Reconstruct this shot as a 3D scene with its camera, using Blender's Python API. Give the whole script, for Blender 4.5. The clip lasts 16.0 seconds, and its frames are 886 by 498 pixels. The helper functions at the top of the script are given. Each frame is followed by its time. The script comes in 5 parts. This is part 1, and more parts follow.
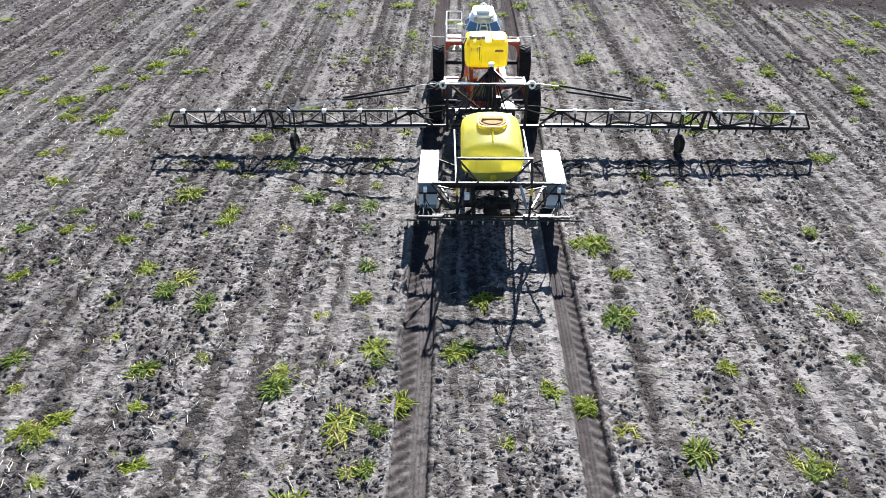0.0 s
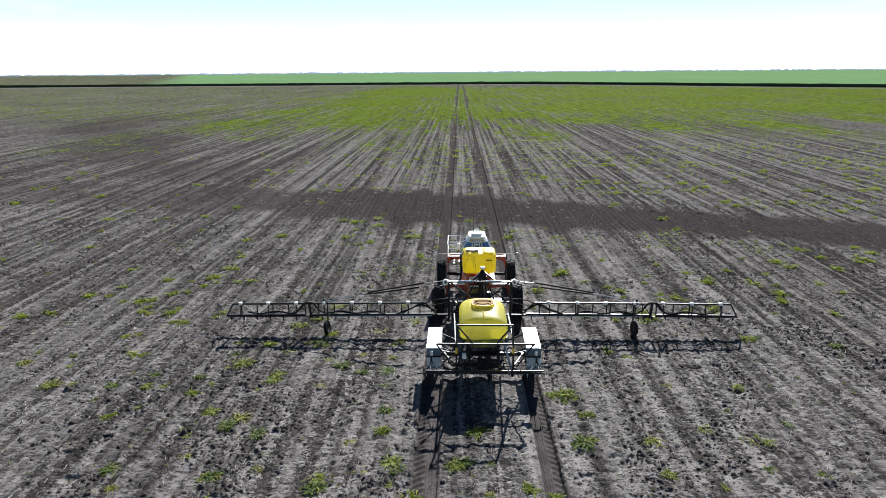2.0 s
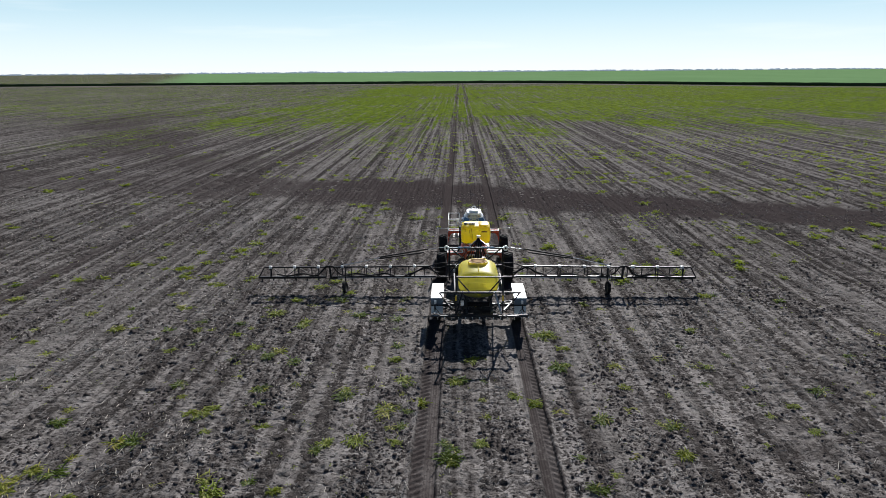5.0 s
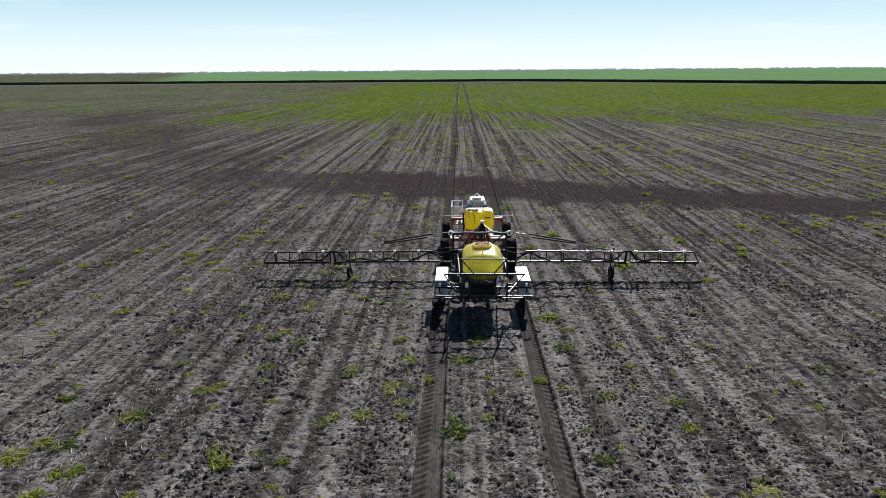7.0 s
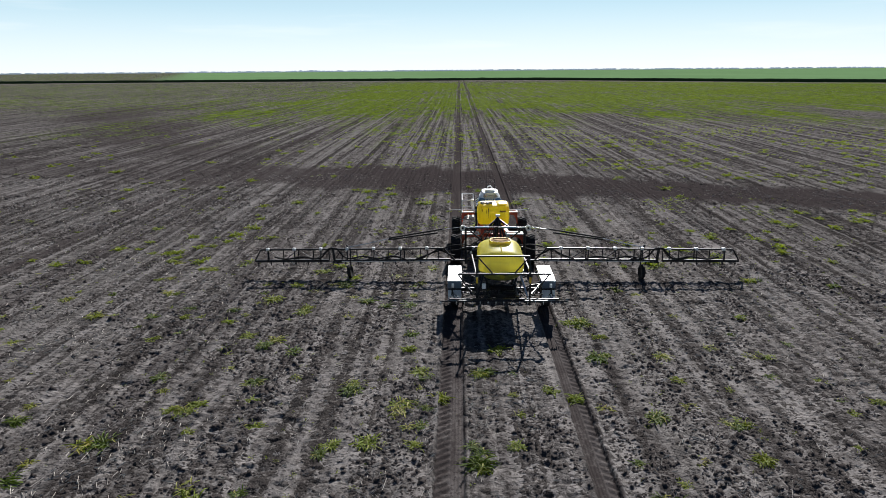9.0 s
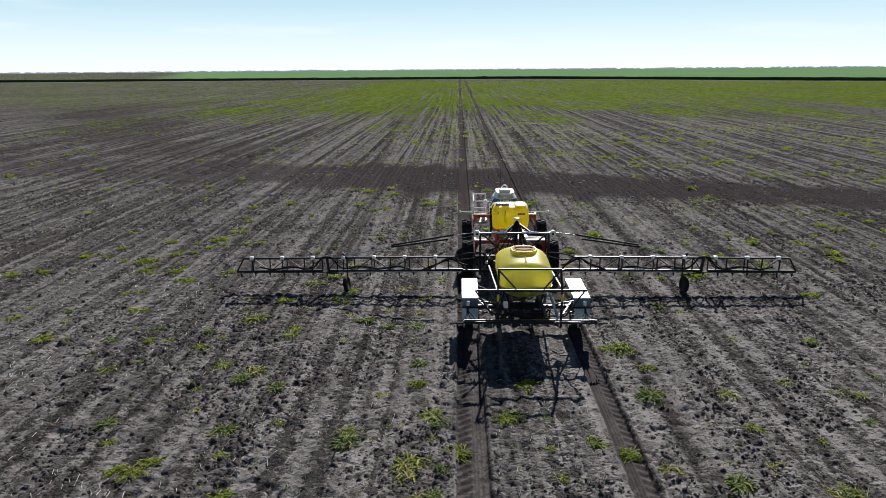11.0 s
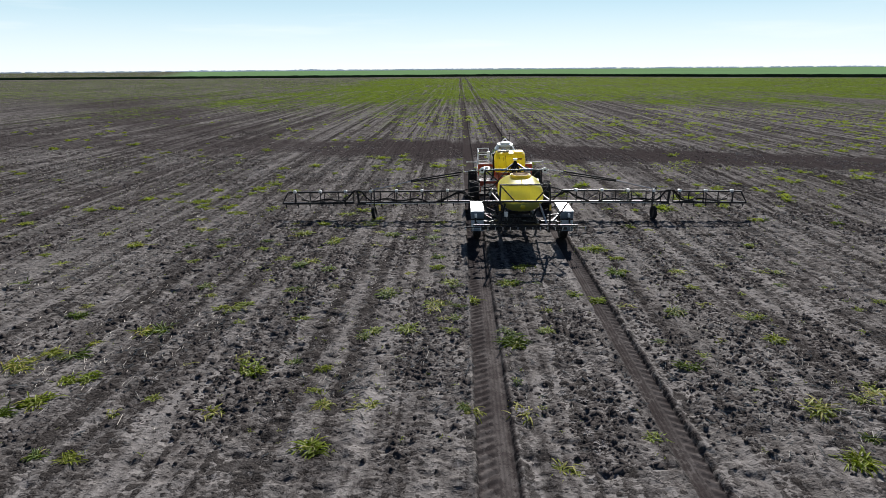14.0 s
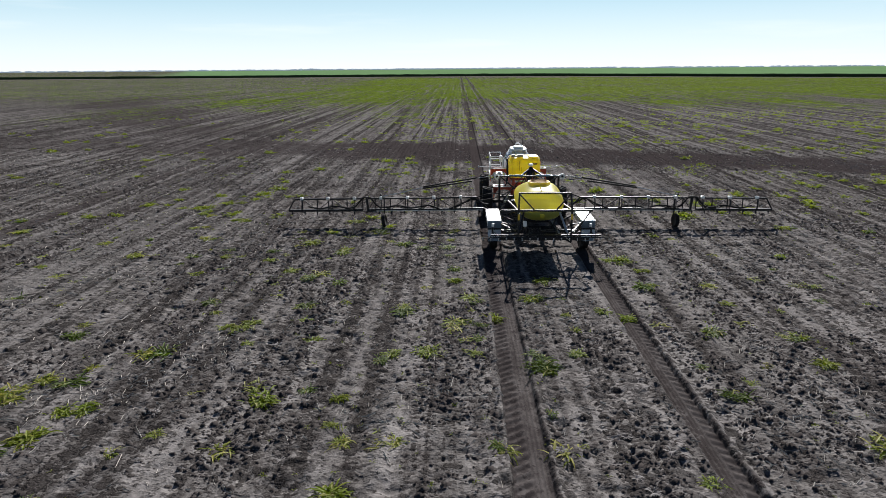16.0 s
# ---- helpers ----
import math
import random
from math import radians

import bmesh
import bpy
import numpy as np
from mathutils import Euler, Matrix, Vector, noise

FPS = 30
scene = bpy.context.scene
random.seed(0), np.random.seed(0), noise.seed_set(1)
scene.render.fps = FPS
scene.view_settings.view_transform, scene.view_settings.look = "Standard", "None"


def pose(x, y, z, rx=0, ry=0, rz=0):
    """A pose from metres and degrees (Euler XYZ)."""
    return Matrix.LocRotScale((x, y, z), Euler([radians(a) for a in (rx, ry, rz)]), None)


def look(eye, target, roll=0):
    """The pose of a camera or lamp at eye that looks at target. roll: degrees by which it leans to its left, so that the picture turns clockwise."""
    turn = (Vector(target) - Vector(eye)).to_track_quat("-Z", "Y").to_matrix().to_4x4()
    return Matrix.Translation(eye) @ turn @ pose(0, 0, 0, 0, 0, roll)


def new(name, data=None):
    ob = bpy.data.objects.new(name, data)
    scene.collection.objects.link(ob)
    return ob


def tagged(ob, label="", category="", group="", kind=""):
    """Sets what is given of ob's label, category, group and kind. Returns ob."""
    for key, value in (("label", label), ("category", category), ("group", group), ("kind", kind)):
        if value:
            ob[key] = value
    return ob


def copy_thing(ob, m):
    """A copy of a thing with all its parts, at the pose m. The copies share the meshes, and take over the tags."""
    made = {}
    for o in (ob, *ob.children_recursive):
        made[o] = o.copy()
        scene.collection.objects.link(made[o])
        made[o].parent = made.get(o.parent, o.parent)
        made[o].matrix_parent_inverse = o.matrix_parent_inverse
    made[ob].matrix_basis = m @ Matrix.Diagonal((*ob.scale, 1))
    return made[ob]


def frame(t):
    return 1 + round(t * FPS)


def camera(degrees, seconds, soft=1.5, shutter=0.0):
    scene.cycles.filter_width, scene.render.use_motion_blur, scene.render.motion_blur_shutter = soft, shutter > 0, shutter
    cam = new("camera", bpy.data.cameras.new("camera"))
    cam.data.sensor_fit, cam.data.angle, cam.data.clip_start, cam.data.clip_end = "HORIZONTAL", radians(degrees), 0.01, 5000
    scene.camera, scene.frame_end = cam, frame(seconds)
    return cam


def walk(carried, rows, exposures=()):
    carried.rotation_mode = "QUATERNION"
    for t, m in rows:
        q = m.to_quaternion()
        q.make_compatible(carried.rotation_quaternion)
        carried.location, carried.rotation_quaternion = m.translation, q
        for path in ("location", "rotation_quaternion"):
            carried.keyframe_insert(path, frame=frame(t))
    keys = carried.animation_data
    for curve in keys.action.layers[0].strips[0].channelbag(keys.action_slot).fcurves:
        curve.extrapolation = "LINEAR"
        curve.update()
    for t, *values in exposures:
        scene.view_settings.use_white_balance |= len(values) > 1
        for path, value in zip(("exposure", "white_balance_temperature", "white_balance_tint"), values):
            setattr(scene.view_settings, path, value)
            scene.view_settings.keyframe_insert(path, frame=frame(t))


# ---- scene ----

# Camera: a drone that follows behind the sprayer. Places are metres from the trailer's axle line.
cam = camera(68.0, 16.0, soft=0.4)
YAW, ROLL = 1.48, -0.44
ROWS = [
    (0.0, -0.85, -13.87, 9.28, -36.19),
    (0.5, -0.83, -14.98, 9.41, -29.80),
    (1.0, -0.80, -16.31, 9.46, -22.29),
    (1.5, -0.78, -17.62, 9.52, -15.97),
    (2.0, -0.76, -19.08, 9.54, -15.21),
    (2.5, -0.74, -20.21, 9.55, -15.21),
    (3.0, -0.71, -21.14, 9.53, -15.22),
    (3.5, -0.70, -21.97, 9.54, -15.22),
    (4.0, -0.68, -22.58, 9.52, -15.23),
    (5.25, -0.74, -23.50, 9.38, -15.28),
    (6.5, -0.83, -23.71, 9.06, -15.33),
    (7.0, -0.89, -23.67, 8.86, -15.34),
    (7.5, -0.98, -23.30, 8.56, -15.33),
    (8.0, -1.08, -22.60, 8.32, -15.33),
    (8.5, -1.25, -21.76, 8.13, -15.33),
    (9.0, -1.41, -20.90, 7.97, -15.34),
    (9.5, -1.52, -19.85, 7.77, -15.33),
    (10.75, -1.82, -17.45, 7.44, -15.37),
    (12.0, -1.99, -18.07, 6.73, -15.41),
    (12.5, -2.01, -19.64, 6.24, -15.42),
    (13.0, -2.06, -21.25, 6.01, -15.41),
    (13.5, -2.14, -22.25, 5.98, -15.41),
    (14.0, -2.21, -22.66, 6.00, -15.40),
    (14.5, -2.31, -22.70, 6.00, -15.40),
    (15.0, -2.46, -22.59, 6.02, -15.41),
    (15.5, -2.62, -22.22, 6.04, -15.43),
    (16.0, -2.75, -21.52, 6.09, -15.45),
]
EXPOSURES = [(0.0, 1.90, 6300, 9), (0.6, 1.88, 6300, 8), (1.1, 1.84, 6300, 7), (1.5, 1.66, 6330, 7), (2.0, 1.16, 6380, 7), (2.6, 0.77, 6450, 8), (3.5, 0.64, 6480, 9), (16.0, 0.66, 6560, 10)]
walk(cam, [(t, pose(x, y, z, 90 + pitch, 0, YAW) @ pose(0, 0, 0, 0, 0, ROLL)) for t, x, y, z, pitch in ROWS], EXPOSURES)

# ---- light: a clear morning, the sun ahead and a little to the right ----
SUN_UP, SUN_TURN = radians(30.0), radians(10.0)
SUN_WAY = Vector((math.sin(SUN_TURN) * math.cos(SUN_UP), math.cos(SUN_TURN) * math.cos(SUN_UP), math.sin(SUN_UP)))
world = bpy.data.worlds.new("sky")
scene.world = world
world.use_nodes = True
wn, wl = world.node_tree.nodes, world.node_tree.links
sky = wn.new("ShaderNodeTexSky")
sky.sky_type, sky.sun_disc = "NISHITA", False
sky.sun_elevation, sky.sun_rotation = SUN_UP, SUN_TURN
sky.air_density, sky.dust_density, sky.ozone_density = 0.9, 0.12, 4.0
wn["Background"].inputs["Strength"].default_value = 0.029
# thin streaks of high cloud
w_co = wn.new("ShaderNodeTexCoord")
w_map = wn.new("ShaderNodeMapping")
w_map.inputs["Scale"].default_value = (2.2, 2.2, 26.0)
w_noise = wn.new("ShaderNodeTexNoise")
w_noise.inputs["Scale"].default_value, w_noise.inputs["Detail"].default_value = 1.6, 6.0
w_ramp = wn.new("ShaderNodeValToRGB")
w_ramp.color_ramp.elements[0].position, w_ramp.color_ramp.elements[1].position = 0.56, 0.80
w_ramp.color_ramp.elements[1].color = (0.5, 0.5, 0.5, 1)
w_mix = wn.new("ShaderNodeMix")
w_mix.data_type = "RGBA"
w_mix.inputs["B"].default_value = (23.0, 24.2, 24.6, 1)
wl.new(w_co.outputs["Generated"], w_map.inputs["Vector"])
wl.new(w_map.outputs["Vector"], w_noise.inputs["Vector"])
wl.new(w_noise.outputs["Fac"], w_ramp.inputs["Fac"])
w_tint = wn.new("ShaderNodeMix")
w_tint.data_type, w_tint.blend_type = "RGBA", "MULTIPLY"
w_tint.inputs["Factor"].default_value = 1.0
w_tint.inputs["B"].default_value = (0.93, 1.0, 1.09, 1)
wl.new(sky.outputs["Color"], w_tint.inputs["A"])
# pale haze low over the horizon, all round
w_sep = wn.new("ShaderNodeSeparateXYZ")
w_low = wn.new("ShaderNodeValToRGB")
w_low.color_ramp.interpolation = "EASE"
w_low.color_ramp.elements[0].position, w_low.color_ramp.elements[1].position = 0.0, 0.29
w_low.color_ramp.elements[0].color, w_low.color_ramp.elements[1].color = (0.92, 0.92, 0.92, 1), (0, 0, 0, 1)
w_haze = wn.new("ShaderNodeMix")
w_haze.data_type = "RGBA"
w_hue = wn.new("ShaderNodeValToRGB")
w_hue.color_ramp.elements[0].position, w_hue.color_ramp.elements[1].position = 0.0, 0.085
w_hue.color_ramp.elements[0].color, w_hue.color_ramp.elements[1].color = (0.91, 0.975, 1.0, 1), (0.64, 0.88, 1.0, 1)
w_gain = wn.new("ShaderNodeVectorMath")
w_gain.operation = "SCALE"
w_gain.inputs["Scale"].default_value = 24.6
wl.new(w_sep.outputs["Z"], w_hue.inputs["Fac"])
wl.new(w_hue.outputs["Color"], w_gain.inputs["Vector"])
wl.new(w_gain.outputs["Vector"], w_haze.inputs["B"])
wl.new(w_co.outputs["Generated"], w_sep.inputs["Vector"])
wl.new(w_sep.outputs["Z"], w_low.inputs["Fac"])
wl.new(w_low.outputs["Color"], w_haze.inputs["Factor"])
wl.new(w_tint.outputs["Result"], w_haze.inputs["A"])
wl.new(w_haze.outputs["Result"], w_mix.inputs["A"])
w_thin = wn.new("ShaderNodeMath")
w_thin.operation = "MULTIPLY"
wl.new(w_ramp.outputs["Color"], w_thin.inputs[0])
wl.new(w_low.outputs["Color"], w_thin.inputs[1])
wl.new(w_thin.outputs[0], w_mix.inputs["Factor"])
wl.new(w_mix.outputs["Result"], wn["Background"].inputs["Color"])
sun = new("sun", bpy.data.lights.new("sun", "SUN"))
sun.data.energy, sun.data.angle, sun.data.color = 5.0, radians(0.55), (1.0, 0.985, 0.985)
sun.matrix_world = look(SUN_WAY * 60, (0, 0, 0))


# ---- materials ----
def nodes_of(name):
    m = bpy.data.materials.new(name)
    m.use_nodes = True
    return m, m.node_tree.nodes, m.node_tree.links, m.node_tree.nodes["Principled BSDF"]


def noise_node(n, l, vec, scale, detail=4.0, rough=0.6):
    t = n.new("ShaderNodeTexNoise")
    t.inputs["Scale"].default_value, t.inputs["Detail"].default_value, t.inputs["Roughness"].default_value = scale, detail, rough
    l.new(vec, t.inputs["Vector"])
    return t.outputs["Fac"]


def ramp(n, l, fac, stops):
    r = n.new("ShaderNodeValToRGB")
    while len(r.color_ramp.elements) < len(stops):
        r.color_ramp.elements.new(0.5)
    for e, (p, c) in zip(r.color_ramp.elements, stops):
        e.position, e.color = p, (*c, 1)
    l.new(fac, r.inputs["Fac"])
    return r.outputs["Color"]


def mix(n, l, fac, a, b, how="MIX"):
    x = n.new("ShaderNodeMix")
    x.data_type, x.blend_type = "RGBA", how
    for sock, v in (("Factor", fac), ("A", a), ("B", b)):
        if isinstance(v, (int, float)):
            x.inputs[sock].default_value = v
        elif isinstance(v, tuple):
            x.inputs[sock].default_value = (*v, 1)
        else:
            l.new(v, x.inputs[sock])
    return x.outputs["Result"]


def calc(n, l, op, a, b=0.0, clamp=False):
    x = n.new("ShaderNodeMath")
    x.operation, x.use_clamp = op, clamp
    for i, v in enumerate((a, b)):
        if isinstance(v, (int, float)):
            x.inputs[i].default_value = v
        else:
            l.new(v, x.inputs[i])
    return x.outputs[0]


def bump(n, l, shader, height, strength, distance):
    b = n.new("ShaderNodeBump")
    b.inputs["Strength"].default_value, b.inputs["Distance"].default_value = strength, distance
    l.new(height, b.inputs["Height"])
    l.new(b.outputs["Normal"], shader.inputs["Normal"])


def painted(name, colour, rough=0.45, metal=0.0, dirt=0.25, dirt_colour=(0.16, 0.13, 0.1), scale=3.0, coat=0.0, gloss=0.5):
    """Paint, plastic or bare metal with dust and wear."""
    m, n, l, p = nodes_of(name)
    co = n.new("ShaderNodeTexCoord").outputs["Object"]
    big, small = noise_node(n, l, co, scale, 5), noise_node(n, l, co, scale * 14, 3)
    mask = calc(n, l, "MULTIPLY", calc(n, l, "SUBTRACT", calc(n, l, "ADD", calc(n, l, "MULTIPLY", small, 0.4), big), 0.5, True), 1.4 * dirt, True)
    l.new(mix(n, l, mask, colour, dirt_colour), p.inputs["Base Color"])
    l.new(calc(n, l, "ADD", calc(n, l, "MULTIPLY", big, 0.25), rough - 0.1, True), p.inputs["Roughness"])
    p.inputs["Metallic"].default_value = metal
    p.inputs["Coat Weight"].default_value = coat
    p.inputs["Specular IOR Level"].default_value = gloss
    bump(n, l, p, small, 0.12, 0.004)
    return m


def soil_material():
    m, n, l, p = nodes_of("dry_tilled_soil")
    co = n.new("ShaderNodeTexCoord").outputs["Object"]

    def attr(name):
        a = n.new("ShaderNodeAttribute")
        a.attribute_name = name
        return a.outputs["Fac"]

    def along(sx, sy):
        s = n.new("ShaderNodeMapping")
        s.inputs["Scale"].default_value = (sx, sy, 1.0)
        l.new(co, s.inputs["Vector"])
        return s.outputs["Vector"]

    def stretch(v, middle, gain):
        return calc(n, l, "ADD", calc(n, l, "MULTIPLY", calc(n, l, "SUBTRACT", v, middle), gain), 0.5, True)

    huge, big = noise_node(n, l, co, 0.035, 5), noise_node(n, l, co, 0.55, 6, 0.65)
    # drill rows and old furrows run with the machine
    rows_a = noise_node(n, l, along(3.1, 0.07), 1.0, 3, 0.55)
    rows_c = noise_node(n, l, along(1.7, 0.045), 1.0, 4, 0.6)
    rows_b = noise_node(n, l, along(0.8, 0.022), 1.0, 4, 0.6)
    mottle = noise_node(n, l, along(1.0, 0.75), 6.0, 7, 0.78)
    clod, grain = noise_node(n, l, co, 13.0, 6, 0.8), noise_node(n, l, co, 34, 5, 0.75)
    patch = noise_node(n, l, along(1.0, 0.45), 1.7, 5, 0.7)
    level = 0.0
    for v, gain, share_of in ((rows_a, 5.0, 0.17), (rows_b, 4.0, 0.09), (rows_c, 4.5, 0.15), (mottle, 6.0, 0.24), (patch, 5.5, 0.26), (big, 4.0, 0.14)):
        level = calc(n, l, "ADD", calc(n, l, "MULTIPLY", stretch(v, 0.5, gain), share_of), level)
    level = calc(n, l, "ADD", calc(n, l, "MULTIPLY", calc(n, l, "SUBTRACT", level, 0.50), 1.65), 0.51, True)
    tone = ramp(n, l, level, [(0.04, (0.048, 0.041, 0.037)), (0.36, (0.151, 0.135, 0.122)), (0.60, (0.238, 0.215, 0.194)), (0.88, (0.340, 0.310, 0.282))])
    lines = noise_node(n, l, along(2.3, 0.010), 1.0, 1.5, 0.5)
    furrow = noise_node(n, l, along(1.9, 0.012), 1.0, 1.5, 0.5)
    tone = mix(n, l, calc(n, l, "MULTIPLY", stretch(furrow, 0.41, -12.0), calc(n, l, "ADD", 0.30, calc(n, l, "MULTIPLY", attr("far_shade"), 0.42))), tone, mix(n, l, mottle, (0.022, 0.019, 0.019), (0.086, 0.078, 0.072)))
    # painted shade of the hollows between the clods, in bands along the rows
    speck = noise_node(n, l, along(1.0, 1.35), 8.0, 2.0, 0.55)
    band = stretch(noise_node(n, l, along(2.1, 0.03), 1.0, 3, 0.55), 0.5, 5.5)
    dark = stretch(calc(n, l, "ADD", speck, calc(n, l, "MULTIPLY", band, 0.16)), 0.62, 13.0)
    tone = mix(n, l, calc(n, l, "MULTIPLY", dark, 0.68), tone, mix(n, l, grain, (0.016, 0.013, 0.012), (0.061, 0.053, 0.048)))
    # single clods, darker than the crust they lie on, their shade painted in too
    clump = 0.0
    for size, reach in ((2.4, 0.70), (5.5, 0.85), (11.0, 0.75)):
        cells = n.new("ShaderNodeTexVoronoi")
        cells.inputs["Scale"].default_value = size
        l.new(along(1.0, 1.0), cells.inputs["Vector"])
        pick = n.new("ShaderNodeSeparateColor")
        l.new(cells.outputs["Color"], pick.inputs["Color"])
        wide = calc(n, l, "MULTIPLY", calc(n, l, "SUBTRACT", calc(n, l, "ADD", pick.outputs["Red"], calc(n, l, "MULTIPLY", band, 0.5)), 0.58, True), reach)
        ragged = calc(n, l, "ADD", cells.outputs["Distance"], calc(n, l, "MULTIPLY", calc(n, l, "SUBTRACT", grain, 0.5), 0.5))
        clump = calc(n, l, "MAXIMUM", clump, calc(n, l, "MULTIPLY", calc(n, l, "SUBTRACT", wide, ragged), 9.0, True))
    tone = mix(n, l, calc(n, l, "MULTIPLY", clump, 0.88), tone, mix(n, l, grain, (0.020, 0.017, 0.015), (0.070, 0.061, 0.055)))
    lightc = calc(n, l, "MULTIPLY", calc(n, l, "SUBTRACT", grain, 0.54), 9.0, True)
    tone = mix(n, l, calc(n, l, "MULTIPLY", lightc, 0.36), tone, (0.346, 0.320, 0.292))
    tone = mix(n, l, calc(n, l, "MULTIPLY", attr("row"), 0.66), tone, (0.310, 0.284, 0.256))
    # shade of the clods further out, painted by multiplying the soil colour down
    tone = mix(n, l, calc(n, l, "MULTIPLY", attr("far_shade"), 0.26, True), tone, mix(n, l, 1.0, tone, (0.20, 0.19, 0.19), "MULTIPLY"))
    tone = mix(n, l, calc(n, l, "MULTIPLY", stretch(lines, 0.575, 14.0), calc(n, l, "ADD", 0.28, calc(n, l, "MULTIPLY", attr("far_shade"), 0.40))), tone, mix(n, l, mottle, (0.150, 0.137, 0.126), (0.420, 0.386, 0.356)))
    blot = stretch(noise_node(n, l, along(1.0, 0.55), 1.25, 3, 0.6), 0.60, 9.0)
    tone = mix(n, l, calc(n, l, "MULTIPLY", calc(n, l, "MULTIPLY", blot, attr("far_shade")), 0.62, True), tone, (0.036, 0.031, 0.029))
    # damp soil and wheel marks, with the painted shade of the rut edges
    damp = calc(n, l, "MULTIPLY", attr("damp"), calc(n, l, "ADD", calc(n, l, "MULTIPLY", rows_a, 0.6), 0.72), True)
    tone = mix(n, l, damp, tone, mix(n, l, clod, (0.0260, 0.0210, 0.0205), (0.100, 0.083, 0.078)))
    tone = mix(n, l, calc(n, l, "MULTIPLY", calc(n, l, "SUBTRACT", huge, 0.45, True), 0.5, True), tone, (0.082, 0.068, 0.061))
    # self-sown green, in scattered plants that thicken further out
    sown = calc(n, l, "ADD", calc(n, l, "MULTIPLY", stretch(noise_node(n, l, along(0.62, 0.15), 1.0, 7, 0.8), 0.5, 2.6), 1.0), calc(n, l, "ADD", calc(n, l, "MULTIPLY", stretch(rows_c, 0.5, 4.0), 0.30), calc(n, l, "MULTIPLY", stretch(rows_b, 0.5, 4.0), 0.30)))
    leafy = calc(n, l, "MULTIPLY", calc(n, l, "SUBTRACT", calc(n, l, "ADD", attr("green"), sown), 0.98), 3.0, True)
    leafy = calc(n, l, "MULTIPLY", leafy, calc(n, l, "MULTIPLY", attr("green"), 6.0, True))
    tone = mix(n, l, calc(n, l, "MULTIPLY", leafy, calc(n, l, "ADD", calc(n, l, "MULTIPLY", stretch(patch, 0.5, 4.0), 0.40), 0.68, True)), tone, mix(n, l, stretch(calc(n, l, "ADD", calc(n, l, "MULTIPLY", big, 0.6), calc(n, l, "MULTIPLY", patch, 0.4)), 0.52, 4.0), (0.046, 0.078, 0.006), (0.220, 0.300, 0.014)))
    crop = mix(n, l, noise_node(n, l, along(0.012, 0.006), 1.0, 6), (0.150, 0.270, 0.110), (0.215, 0.350, 0.160))
    tone = mix(n, l, attr("crop"), tone, crop)
    tone = mix(n, l, 1.0, tone, (0.730, 0.740, 0.770), "MULTIPLY")
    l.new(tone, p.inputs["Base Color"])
    p.inputs["Roughness"].default_value = 0.95
    p.inputs["Specular IOR Level"].default_value = 0.0
    lumps = stretch(calc(n, l, "ADD", speck, calc(n, l, "MULTIPLY", band, 0.08)), 0.575, 9.0)
    crumbs = stretch(noise_node(n, l, along(1.0, 1.2), 15.0, 1.5, 0.5), 0.56, 7.0)
    height = calc(n, l, "ADD", calc(n, l, "MULTIPLY", lumps, 0.22), calc(n, l, "MULTIPLY", crumbs, 0.12))
    for v, share_of in ((clod, 0.22), (mottle, 0.30), (grain, 0.06), (clump, 0.6)):
        height = calc(n, l, "ADD", height, calc(n, l, "MULTIPLY", v, share_of))
    bump(n, l, p, calc(n, l, "MULTIPLY", height, calc(n, l, "SUBTRACT", 1.0, calc(n, l, "MULTIPLY", attr("track"), 0.85))), 1.0, 0.036)
    return m


def leaf_material(name, low, high, through_light=0.45):
    """Leaves: matt upper side, and light that shines through them."""
    m, n, l, p = nodes_of(name)
    co = n.new("ShaderNodeTexCoord").outputs["Object"]
    own = n.new("ShaderNodeObjectInfo").outputs["Random"]
    isl = n.new("ShaderNodeNewGeometry").outputs["Random Per Island"]
    p.inputs["Specular IOR Level"].default_value = 0.18
    tone = mix(n, l, isl, low, high)
    tone = mix(n, l, calc(n, l, "MULTIPLY", own, 0.45), tone, (low[0] * 1.6, low[1] * 1.15, low[2]))
    tone = mix(n, l, calc(n, l, "MULTIPLY", noise_node(n, l, co, 18, 4), 0.35), tone, (low[0] * 0.5, low[1] * 0.5, low[2] * 0.6))
    l.new(tone, p.inputs["Base Color"])
    p.inputs["Roughness"].default_value = 0.6
    tr = n.new("ShaderNodeBsdfTranslucent")
    l.new(mix(n, l, 1.0, tone, (1.7, 1.9, 0.8), "MULTIPLY"), tr.inputs["Color"])
    ms = n.new("ShaderNodeMixShader")
    ms.inputs["Fac"].default_value = through_light
    l.new(p.outputs["BSDF"], ms.inputs[1])
    l.new(tr.outputs["BSDF"], ms.inputs[2])
    l.new(ms.outputs["Shader"], n["Material Output"].inputs["Surface"])
    return m


